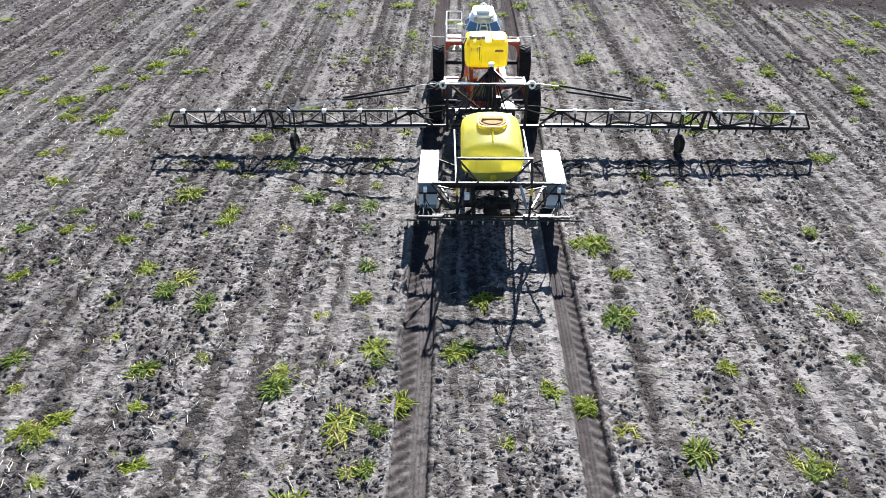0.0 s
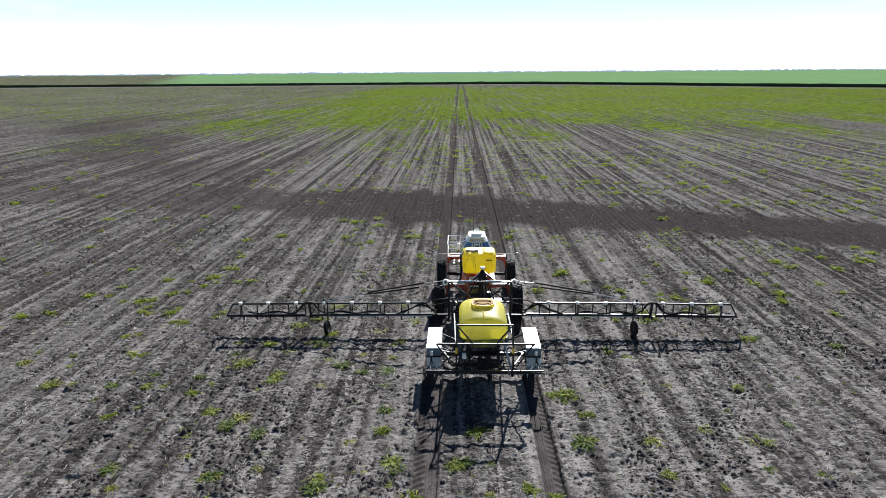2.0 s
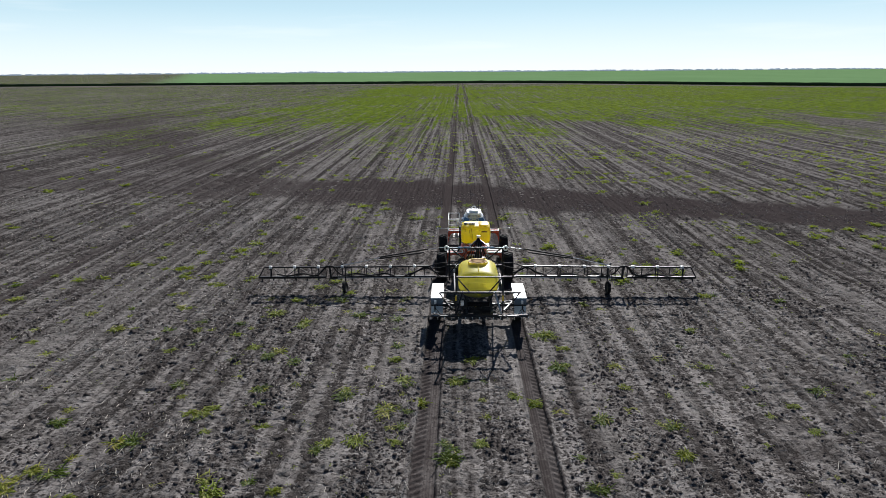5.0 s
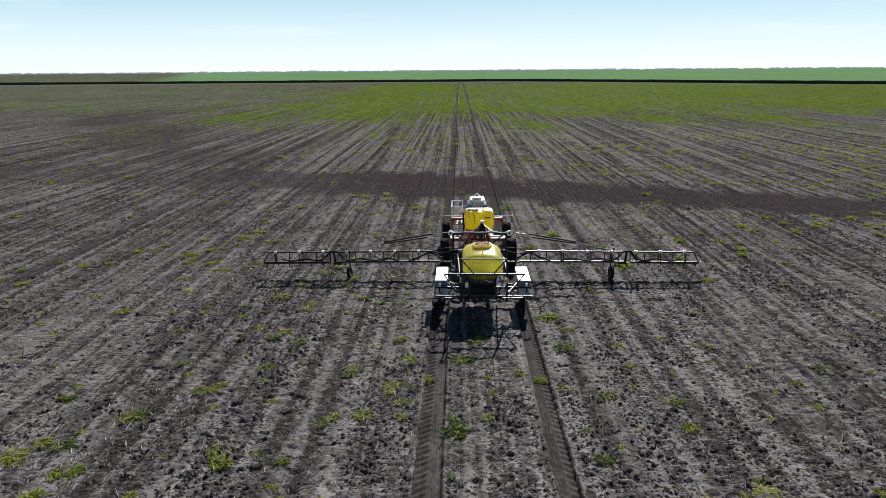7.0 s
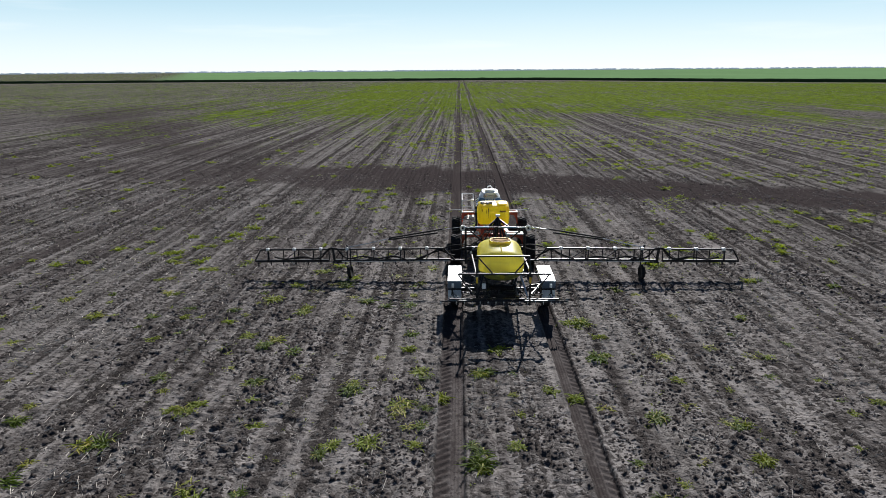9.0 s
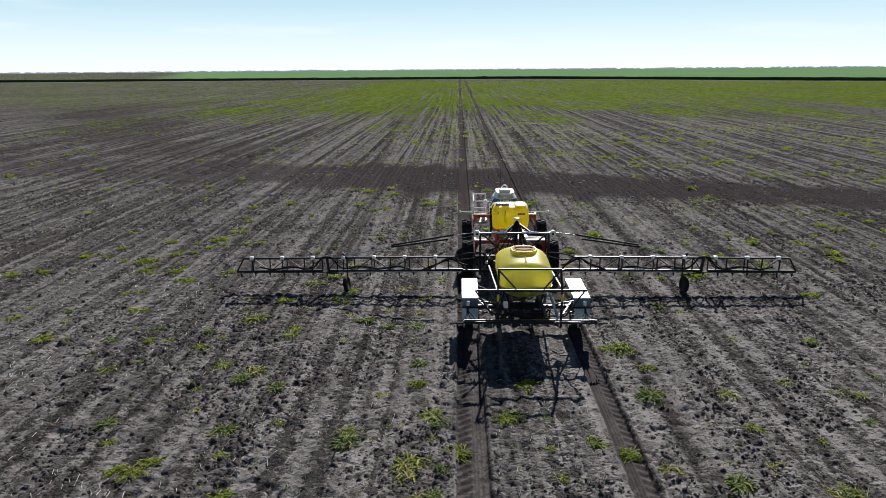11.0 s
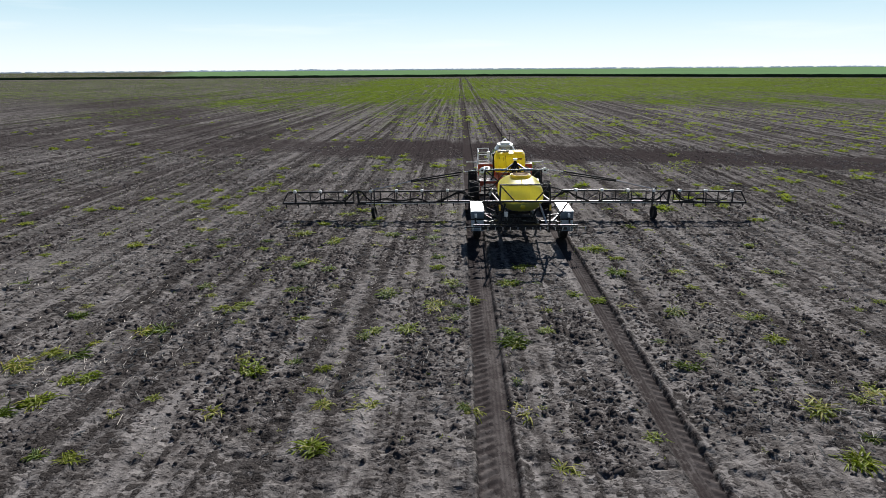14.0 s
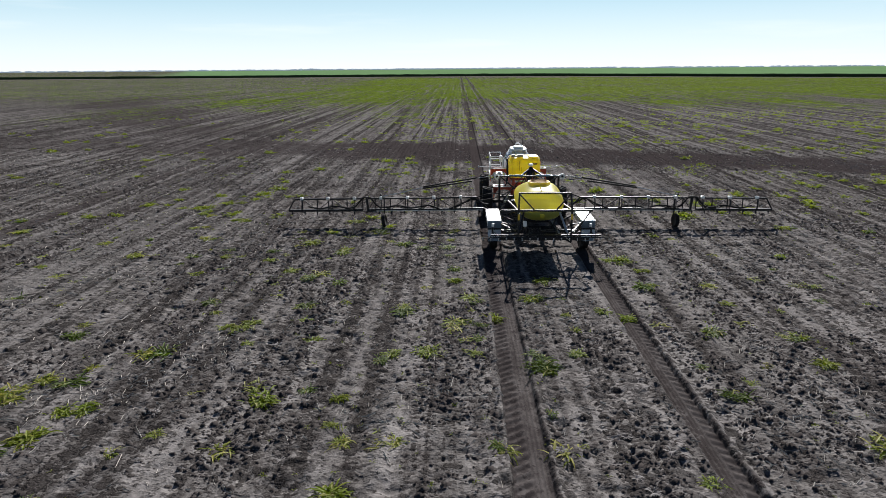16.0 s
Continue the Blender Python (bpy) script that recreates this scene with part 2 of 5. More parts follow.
def tank_material(name, colour, level=None, clear=0.12):
    """Moulded polyethylene: waxy, dusty, and a little light comes through."""
    m, n, l, p = nodes_of(name)
    co = n.new("ShaderNodeTexCoord").outputs["Object"]
    runs = n.new("ShaderNodeMapping")
    runs.inputs["Scale"].default_value = (7.0, 7.0, 0.5)
    l.new(co, runs.inputs["Vector"])
    streak = noise_node(n, l, runs.outputs["Vector"], 2.0, 5)
    fine = noise_node(n, l, co, 22, 4)
    tone = mix(n, l, calc(n, l, "MULTIPLY", calc(n, l, "SUBTRACT", streak, 0.5, True), 1.6, True), colour, (colour[0] * 0.72, colour[1] * 0.68, colour[2] + 0.03))
    tone = mix(n, l, calc(n, l, "MULTIPLY", fine, 0.10), tone, (0.40, 0.33, 0.20))
    if level:
        # the liquid's level shows through the wall
        cut = n.new("ShaderNodeSeparateXYZ")
        l.new(co, cut.inputs["Vector"])
        edge = calc(n, l, "ADD", cut.outputs["Z"], calc(n, l, "MULTIPLY", noise_node(n, l, co, 2.2, 2), 0.12))
        wet = calc(n, l, "MULTIPLY", calc(n, l, "SUBTRACT", level + 0.06, edge), 40.0, True)
        tone = mix(n, l, calc(n, l, "MULTIPLY", wet, 0.6), tone, (colour[0] * 0.52, colour[1] * 0.58, colour[2] * 0.55))
    l.new(tone, p.inputs["Base Color"])
    p.inputs["Roughness"].default_value = 0.40
    p.inputs["Specular IOR Level"].default_value = 0.7
    p.inputs["Coat Weight"].default_value, p.inputs["Coat Roughness"].default_value, p.inputs["Coat IOR"].default_value = 0.9, 0.36, 1.6
    tr = n.new("ShaderNodeBsdfTranslucent")
    l.new(tone, tr.inputs["Color"])
    ms = n.new("ShaderNodeMixShader")
    ms.inputs["Fac"].default_value = 0.62
    l.new(p.outputs["BSDF"], ms.inputs[1])
    l.new(tr.outputs["BSDF"], ms.inputs[2])
    thin = n.new("ShaderNodeBsdfTransparent")
    thin.inputs["Color"].default_value = (1.0, 0.93, 0.25, 1)
    wall = n.new("ShaderNodeMixShader")
    wall.inputs["Fac"].default_value = clear
    l.new(ms.outputs["Shader"], wall.inputs[1])
    l.new(thin.outputs["BSDF"], wall.inputs[2])
    l.new(wall.outputs["Shader"], n["Material Output"].inputs["Surface"])
    bump(n, l, p, fine, 0.05, 0.004)
    return m


# backdrop: distance haze is put into the pale colour and a faint glow
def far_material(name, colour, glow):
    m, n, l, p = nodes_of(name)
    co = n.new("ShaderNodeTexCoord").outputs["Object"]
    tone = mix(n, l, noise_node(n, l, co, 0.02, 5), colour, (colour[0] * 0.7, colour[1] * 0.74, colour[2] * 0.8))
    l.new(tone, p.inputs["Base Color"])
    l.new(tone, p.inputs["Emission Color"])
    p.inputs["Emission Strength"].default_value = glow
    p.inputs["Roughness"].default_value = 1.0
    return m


SOIL = soil_material()
BANK = painted("dark_grassy_bank", (0.010, 0.019, 0.010), 0.95, 0, 0.3, (0.016, 0.020, 0.014), 0.2, 0.0, 0.0)
CLOD = painted("clod_earth", (0.082, 0.072, 0.068), 0.95, 0, 0.8, (0.032, 0.027, 0.025), 2.5, 0.0, 0.0)
STRAW = painted("bleached_straw", (0.52, 0.48, 0.42), 0.85, 0, 0.8, (0.17, 0.14, 0.11), 1.2)
DEAD = painted("withered_grass", (0.24, 0.22, 0.21), 0.9, 0, 0.5, (0.06, 0.05, 0.05), 2.0)
LEAF = leaf_material("weed_leaf", (0.120, 0.165, 0.013), (0.265, 0.318, 0.038), 0.48)
LEAF_DARK = leaf_material("dark_weed_leaf", (0.054, 0.098, 0.009), (0.124, 0.174, 0.018), 0.40)
LEAF_DRY = leaf_material("yellowing_leaf", (0.260, 0.270, 0.060), (0.420, 0.400, 0.170), 0.45)
WOODS = far_material("haze_tinted_woods", (0.31, 0.37, 0.45), 0.44)
YELLOW = tank_material("yellow_polyethylene", (0.95, 0.82, 0.05), None, 0.06)
FILLED = tank_material("filled_yellow_polyethylene", (0.96, 0.88, 0.20), 1.42)
PALE = painted("pale_blue_grey_flap", (0.55, 0.62, 0.68), 0.5, 0, 0.35, (0.2, 0.18, 0.16), 4.0)
RED = painted("red_machine_paint", (0.52, 0.055, 0.018), 0.42, 0, 0.4, (0.20, 0.13, 0.09), 2.5, 0.2)
WHITE = painted("white_machine_paint", (0.80, 0.80, 0.79), 0.4, 0, 0.18, (0.38, 0.34, 0.29), 2.5, 0.2)
PANEL = painted("slate_blue_sheet", (0.10, 0.145, 0.195), 0.45, 0, 0.3, (0.2, 0.18, 0.16), 3.0)
BLACK = painted("black_frame_paint", (0.010, 0.010, 0.013), 0.42, 0, 0.2, (0.06, 0.052, 0.045), 2.0, 0.0, 0.32)
RUBBER = painted("black_rubber", (0.014, 0.014, 0.015), 0.75, 0, 0.6, (0.045, 0.038, 0.033), 4.0, 0.0, 0.2)
HOSE = painted("black_hose", (0.010, 0.010, 0.011), 0.6, 0, 0.2, (0.05, 0.04, 0.035), 5.0, 0.0, 0.2)
STEEL = painted("galvanised_steel", (0.58, 0.60, 0.63), 0.38, 0.85, 0.3, (0.30, 0.27, 0.24), 4.0)
RIM = painted("grey_rim_steel", (0.38, 0.36, 0.33), 0.5, 0.3, 0.5, (0.12, 0.1, 0.08), 4.0)
BLUE = painted("blue_cylinder_paint", (0.12, 0.22, 0.36), 0.4, 0.2, 0.35, (0.45, 0.45, 0.45), 5.0)
BROWN = painted("brown_lid_plastic", (0.36, 0.19, 0.05), 0.85, 0, 0.4, (0.12, 0.08, 0.04), 6.0)
STAIN = painted("rust_brown_stain", (0.20, 0.12, 0.02), 0.6, 0, 0.6, (0.5, 0.4, 0.05), 9.0)
AMBER = painted("amber_reflector", (0.75, 0.48, 0.03), 0.3, 0, 0.2)
LIQUID = painted("spray_liquid", (0.10, 0.14, 0.012), 0.3, 0, 0.2)
GLASS, gn, gl, gp = nodes_of("blue_tinted_cab_glass")
gp.inputs["Base Color"].default_value = (0.10, 0.20, 0.36, 1)
gp.inputs["Roughness"].default_value = 0.05
gp.inputs["Coat Weight"].default_value = 0.6
bump(gn, gl, gp, noise_node(gn, gl, gn.new("ShaderNodeTexCoord").outputs["Object"], 3.0, 2), 0.04, 0.01)


# ---- mesh helpers ----
def part(name, bm, material, parent=None, label="", smooth=True):
    me = bpy.data.meshes.new(name)
    bmesh.ops.recalc_face_normals(bm, faces=bm.faces)
    bm.to_mesh(me)
    bm.free()
    me.materials.append(material)
    if smooth:
        me.shade_smooth()
        me.set_sharp_from_angle(angle=radians(38))
    ob = new(name, me)
    if parent is not None:
        ob.parent = parent
    return tagged(ob, label)


def share(name, ob, m, parent):
    """The same mesh once more, elsewhere."""
    o = new(name, ob.data)
    o.parent, o.matrix_basis = parent, m
    if "label" in ob:
        o["label"] = ob["label"]
    return o


def box(bm, c, s, bev=0.0, turn=None):
    m = Matrix.Translation(c) @ (turn.to_4x4() if turn else Matrix.Identity(4)) @ Matrix.Diagonal((*s, 1))
    vs = bmesh.ops.create_cube(bm, size=1, matrix=m)["verts"]
    if bev:
        es = list({e for v in vs for e in v.link_edges})
        bmesh.ops.bevel(bm, geom=es, offset=bev, segments=2, affect="EDGES", profile=0.6)
    return bm


def sweep(bm, pts, r, n=8, closed=False):
    """A round bar or hose along points."""
    pts = [Vector(p) for p in pts]
    rings = []
    for i, p in enumerate(pts):
        d = (pts[min(i + 1, len(pts) - 1)] - pts[max(i - 1, 0)]).normalized()
        a = d.cross(Vector((0, 0, 1)) if abs(d.z) < 0.9 else Vector((1, 0, 0))).normalized()
        b = d.cross(a)
        rr = r[i] if isinstance(r, (list, tuple)) else r
        rings.append([bm.verts.new(p + rr * (math.cos(2 * math.pi * k / n) * a + math.sin(2 * math.pi * k / n) * b)) for k in range(n)])
    for u, v in zip(rings, rings[1:]):
        for k in range(n):
            bm.faces.new((u[k], u[(k + 1) % n], v[(k + 1) % n], v[k]))
    bm.faces.new(rings[0][::-1])
    bm.faces.new(rings[-1])
    return bm


def bar(bm, a, b, w, h=None):
    """A square tube from a to b."""
    a, b = Vector(a), Vector(b)
    d = b - a
    m = Matrix.Translation((a + b) / 2) @ d.to_track_quat("X", "Z").to_matrix().to_4x4() @ Matrix.Diagonal((d.length, w, h or w, 1))
    vs = bmesh.ops.create_cube(bm, size=1, matrix=m)["verts"]
    bmesh.ops.bevel(bm, geom=list({e for v in vs for e in v.link_edges}), offset=min(w, h or w) * 0.12, segments=1, affect="EDGES")
    return bm


def lathe_x(bm, profile, c, n=36):
    """Rings of (radius, offset along x) turned round the x axis through c."""
    rings = []
    for r, off in profile:
        rings.append([bm.verts.new((c[0] + off, c[1] + r * math.cos(2 * math.pi * k / n), c[2] + r * math.sin(2 * math.pi * k / n))) for k in range(n)])
    for u, v in zip(rings, rings[1:]):
        for k in range(n):
            bm.faces.new((u[k], u[(k + 1) % n], v[(k + 1) % n], v[k]))
    bm.faces.new(rings[0][::-1])
    bm.faces.new(rings[-1])
    return bm


def loft(bm, rings):
    rs = [[bm.verts.new(p) for p in ring] for ring in rings]
    n = len(rs[0])
    for u, v in zip(rs, rs[1:]):
        for k in range(n):
            bm.faces.new((u[k], u[(k + 1) % n], v[(k + 1) % n], v[k]))
    bm.faces.new(rs[0][::-1])
    bm.faces.new(rs[-1])
    return bm


def oval(hw, hh, power, n=40):
    """A rounded rectangle as points (u, v)."""
    out = []
    for k in range(n):
        a = 2 * math.pi * k / n
        c, s = math.cos(a), math.sin(a)
        out.append((hw * math.copysign(abs(c) ** (2 / power), c), hh * math.copysign(abs(s) ** (2 / power), s)))
    return out


def curve_points(a, b, sag, n=10):
    a, b = Vector(a), Vector(b)
    return [a.lerp(b, i / n) + Vector((0, 0, -4 * sag * (i / n) * (1 - i / n))) for i in range(n + 1)]


def thing(name, label, category, group="", at=(0, 0, 0)):
    ob = new(name)
    ob.location = at
    ob.empty_display_size = 0.3
    return tagged(ob, label, category, group)


# ---- ground ----
def hash_grid(ix, iy, seed):
    h = (ix.astype(np.int64) * 374761393 + iy.astype(np.int64) * 668265263 + seed * 974634777) & 0xFFFFFFFF
    h = ((h ^ (h >> 13)) * 1274126177) & 0xFFFFFFFF
    return ((h ^ (h >> 16)) & 0xFFFFFF) / float(0xFFFFFF)


def value_noise(x, y, seed=0):
    ix, iy = np.floor(x), np.floor(y)
    fx, fy = x - ix, y - iy
    fx, fy = fx * fx * (3 - 2 * fx), fy * fy * (3 - 2 * fy)
    a, b = hash_grid(ix, iy, seed), hash_grid(ix + 1, iy, seed)
    c, d = hash_grid(ix, iy + 1, seed), hash_grid(ix + 1, iy + 1, seed)
    return (a * (1 - fx) + b * fx) * (1 - fy) + (c * (1 - fx) + d * fx) * fy


def smooth(e0, e1, v):
    t = np.clip((v - e0) / (e1 - e0), 0, 1)
    return t * t * (3 - 2 * t)


TRACK = 1.57
RUT = {-1: (-0.05, 0.31), 1: (-0.08, 0.235)}  # each wheel mark's middle, off the wheel's line, and its half width


def rut(d, s):
    return 1 - smooth(RUT[s][1] - 0.025, RUT[s][1] + 0.02, np.abs(d - RUT[s][0]))


def ground_height(x, y):
    x, y = np.asarray(x, float), np.asarray(y, float)
    near = 1 - smooth(60, 160, np.hypot(x, y))
    z = 0.10 * (value_noise(x / 9, y / 9, 1) - 0.5) * smooth(2.6, 6.0, np.abs(x))
    rough = 0.5 + 1.0 * value_noise(x / 2.6, y / 4.0, 2)
    z = z + near * rough * (0.040 * (value_noise(x / 0.42, y / 0.5, 3) - 0.5) + 0.026 * (value_noise(x / 0.17, y / 0.19, 4) - 0.5) + 0.026 * (value_noise(x / 0.11, y / 0.12, 5) - 0.5))
    pit = smooth(0.60, 0.85, value_noise(x / 0.17 + 0.6 * value_noise(x / 0.1, y / 0.1, 16), y / 0.21, 6))
    z = z - near * 0.034 * pit * rough
    z = z + near * 0.010 * np.cos(2 * np.pi * x / 0.36 + 2.2 * value_noise(x / 3, y / 14, 7))
    for s in (-1, 1):
        d = x - s * TRACK
        inside = rut(d, s)
        out = s * (d + 0.05)
        # slanting lug prints on the outer half, the trailer's ribs on the inner half
        floor_z = -0.08 + 0.013 * np.tanh(2.5 * np.sin(2 * np.pi * (y + out * 0.7) / 0.24)) * (out > 0.0) + 0.012 * np.cos(2 * np.pi * d / 0.075) * (out <= 0.0) + 0.012 * (value_noise(x / 0.5, y / 0.9, 8) - 0.5)
        z = z * (1 - inside) + floor_z * inside
        z = z + (0.045 if s < 0 else 0.028) * np.exp(-((np.abs(d - RUT[s][0]) - RUT[s][1] - 0.06) / 0.045) ** 2) * near * (0.4 + value_noise(x / 0.2, y / 0.3, 9))
    return z - 0.0014 * np.clip(y - 520, 0, None)


def damp_shade_mask(x, y):
    """A damp hollow that winds across the field, the wheel marks and painted shade along the ruts."""
    edge = 4.5 * (value_noise(x / 0.7, y / 9, 10) - 0.5) + 5.0 * (value_noise(x / 7, y / 7, 11) - 0.5) + 2.5 * (value_noise(x / 1.8, y / 2.5, 12) - 0.5)
    middle = 27.3 - 0.26 * np.clip(x, -5, 80) - 0.004 * np.clip(x, -5, 40) ** 2 - 0.19 * np.clip(x + 5, -40, 0)
    half = np.where(x < -5, np.clip(5.6 - 0.03 * (-x), 3.4, 6), np.clip(6.4 - 0.12 * (x + 5), 3.8, 6.4))
    m = 1.0 * (1 - smooth(0.72, 1.2, np.abs(y - middle + edge * 0.55) / half)) * np.where(x < -5, np.clip(1 + (x + 5) / 45, 0.45, 1), 1)
    arm = -30.0 - 0.42 * (y - 34) + 6 * np.sin(y / 22)
    m = np.maximum(m, 0.62 * (1 - smooth(0.3, 1.4, np.abs(x - arm + 2 * edge) / (5 + 0.06 * y))) * smooth(30, 46, y) * (1 - smooth(120, 160, y)))
    for cx, w, k in ((-20.2, 0.5, 0.85), (-17.6, 0.5, 0.75), (-39.5, 0.7, 0.75), (-36.4, 0.6, 0.6), (-9.8, 0.35, 0.35), (18.4, 0.4, 0.3), (36, 0.6, 0.3)):
        m = np.maximum(m, k * (1 - smooth(w * 0.4, w, np.abs(x - cx + 0.5 * (value_noise(y / 30 + cx, y * 0, 13) - 0.5)))) * (0.4 + 0.8 * value_noise(x / 1.0, y / 6, 14)))
    for s in (-1, 1):
        m = np.maximum(m, (0.72 + 0.12 * smooth(-7, 0, y) + 0.1 * smooth(4, 14, y)) * rut(x - s * TRACK, s) * (0.75 + 0.25 * value_noise(x / 0.4, y / 1.5, 18)))
        # shaded right wall of each rut, painted as a ragged dark line
        m = np.maximum(m, 0.65 * (1 - smooth(0.045, 0.085, np.abs(x - s * TRACK - RUT[s][0] - RUT[s][1]))) * smooth(0.25, 0.6, value_noise(x / 0.3, y / 0.22, 19)))
        m = np.maximum(m, 0.80 * (1 - smooth(0.30, 0.50, np.abs(x - s * TRACK))) * smooth(5, 20, y) * (1 - 0.5 * smooth(30, 60, y)) * smooth(0.15, 0.6, value_noise(x / 0.7, y / 2.5, 20)))
    return np.clip(m, 0, 1)


def far_shade_mask(x, y):
    """Ground beyond the first rows, darkened in colour for the clods' shaded sides."""
    return np.clip((0.03 + 0.62 * smooth(-2, 22, y) + 0.15 * smooth(24, 60, y) + 0.22 * smooth(55, 110, y) + 0.85 * smooth(4, 18, -x) + 0.80 * smooth(6, 20, x)) * (0.55 + 0.9 * value_noise(x / 9, y / 26, 17)), 0, 1)


def green_mask(x, y):
    patch = value_noise(x / 11, y / 16, 21) - 0.5
    far = smooth(58, 135, y + 26 * patch + 0.04 * np.abs(x - 10) * (x < 10) - 0.12 * np.clip(x, 0, 120)) * smooth(-58, -10, x + 14 * patch + 0.03 * y)
    far = far * (1 - 0.75 * smooth(330, 420, y))
    return np.clip(0.80 * far * (0.75 + 0.6 * patch) + 0.10 * smooth(0.45, 0.8, patch + 0.5) * smooth(40, 60, y) + 0.20 * smooth(70, 150, y) * smooth(8, 40, -x), 0, 1) * np.where((np.abs(np.abs(x) - TRACK) < 0.7) & (y > 60), 0.35, 1)


def bank_line(x):
    return 460 - 160 * smooth(10, 250, x) - 25 * smooth(150, 700, -x)


def axis_steps(fine, start, stop, growth, limit):
    out, v, s = [], start, fine
    while v < stop:
        out.append(v)
        v += fine
    while v < limit:
        out.append(v)
        s *= growth
        v += s
    return out + [limit]


def build_ground():
    right = [0.03 + 0.06 * i for i in range(19)] + [1.16 + 0.021 * i for i in range(42)]
    right += axis_steps(0.062, right[-1] + 0.06, 11.0, 1.03, 4950.0)
    xs = np.array([-v for v in reversed(right)] + right)
    ys = np.array([-60, -45, -34, -27, -22, -19, -17, -15.6, -14.8] + axis_steps(0.042, -14.3, 3.5, 1.021, 4950.0))
    gx, gy = np.meshgrid(xs, ys)
    x, y = gx.ravel(), gy.ravel()
    co = np.column_stack([x, y, ground_height(x, y)])
    nx, ny = len(xs), len(ys)
    i = np.arange(nx * (ny - 1)).reshape(ny - 1, nx)[:, :-1].ravel()
    faces = np.column_stack([i, i + 1, i + 1 + nx, i + nx])
    me = bpy.data.meshes.new("ground")
    me.vertices.add(len(co))
    me.vertices.foreach_set("co", co.ravel())
    me.loops.add(faces.size)
    me.loops.foreach_set("vertex_index", faces.ravel())
    me.polygons.add(len(faces))
    me.polygons.foreach_set("loop_start", np.arange(0, faces.size, 4))
    me.update(calc_edges=True)
    yb = bank_line(x)
    crop = smooth(0, 6, y - yb - 6) * smooth(-30, 30, x + 222 + 0.40 * (y - 470))
    rows = smooth(0.62, 0.85, value_noise(x / 0.55, y / 22, 31)) * (0.35 + 0.65 * value_noise(x / 2.5, y / 9, 32)) * smooth(0.25, 0.7, value_noise(x / 8, y / 20, 33))
    rows = np.maximum(rows, 0.55 * (1 - smooth(0.12, 0.35, np.abs(np.abs(x - 0.3) - 2.9))) * value_noise(x / 0.6, y / 5, 34))
    for s in (-1, 1):
        rows = np.maximum(rows, 0.5 * np.exp(-((np.abs(x - s * TRACK - RUT[s][0]) - RUT[s][1] - 0.09) / 0.055) ** 2) * (0.35 + 0.65 * value_noise(x / 0.3, y / 0.8, 35)))
    track = np.max([rut(x - s * TRACK, s) for s in (-1, 1)], axis=0) * (y < 60)
    for cx, k in ((2.08, 1.0), (2.46, 0.8), (3.05, 0.45), (-2.35, 0.5), (-3.1, 0.4)):
        rows = np.maximum(rows, k * np.exp(-((x - cx - 0.12 * (value_noise(y / 9, y * 0 + cx, 36) - 0.5)) / 0.07) ** 2) * smooth(0.15, 0.55, value_noise(x / 0.5, y / 1.6, 37)) * (y < 60))
    road = smooth(-34, -26, y - yb) * (1 - smooth(-12, -7, y - yb))
    rows = np.maximum(rows, 0.9 * road)
    for name, v in (("damp", damp_shade_mask(x, y) * (1 - crop)), ("far_shade", far_shade_mask(x, y) * (1 - crop)), ("green", green_mask(x, y) * (1 - road)), ("row", rows), ("crop", crop), ("track", track)):
        a = me.attributes.new(name, "FLOAT", "POINT")
        a.data.foreach_set("value", v.astype(np.float32))
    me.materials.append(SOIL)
    me.shade_smooth()
    return tagged(new("ground", me), "dry grey-brown tilled field with wheel tracks and a damp dark hollow", "field", kind="structure")


build_ground()


def build_bank():
    bm = bmesh.new()
    rng = random.Random(5)
    prev = None
    for k in range(-260, 261):
        x = k * 5.0
        yb = float(bank_line(x))
        h = 1.6 + 0.12 * noise.noise((x / 60, 0, 3)) + 0.25 * max(0.0, noise.noise((x / 9, 0, 9))) + rng.uniform(-0.06, 0.06)
        ring = [bm.verts.new((x, yb + dy, h * f + (rng.uniform(-0.1, 0.1) if f else -0.3))) for dy, f in ((-6, 0), (-3.4, 0.55), (-1.4, 0.95), (1.2, 1.0), (3.6, 0.5), (6, -0.1))]
        if prev:
            for a in range(5):
                bm.faces.new((prev[a], ring[a], ring[a + 1], prev[a + 1]))
        prev = ring
    return tagged(part("earth_bank", bm, BANK), "long low dark grassy bank along the field's end", "bank", kind="structure")


build_bank()


def joined(name, verts, faces, material, label, category):
    me = bpy.data.meshes.new(name)
    me.from_pydata(verts, [], faces)
    me.materials.append(material)
    return tagged(new(name, me), label, category, kind="stuff")


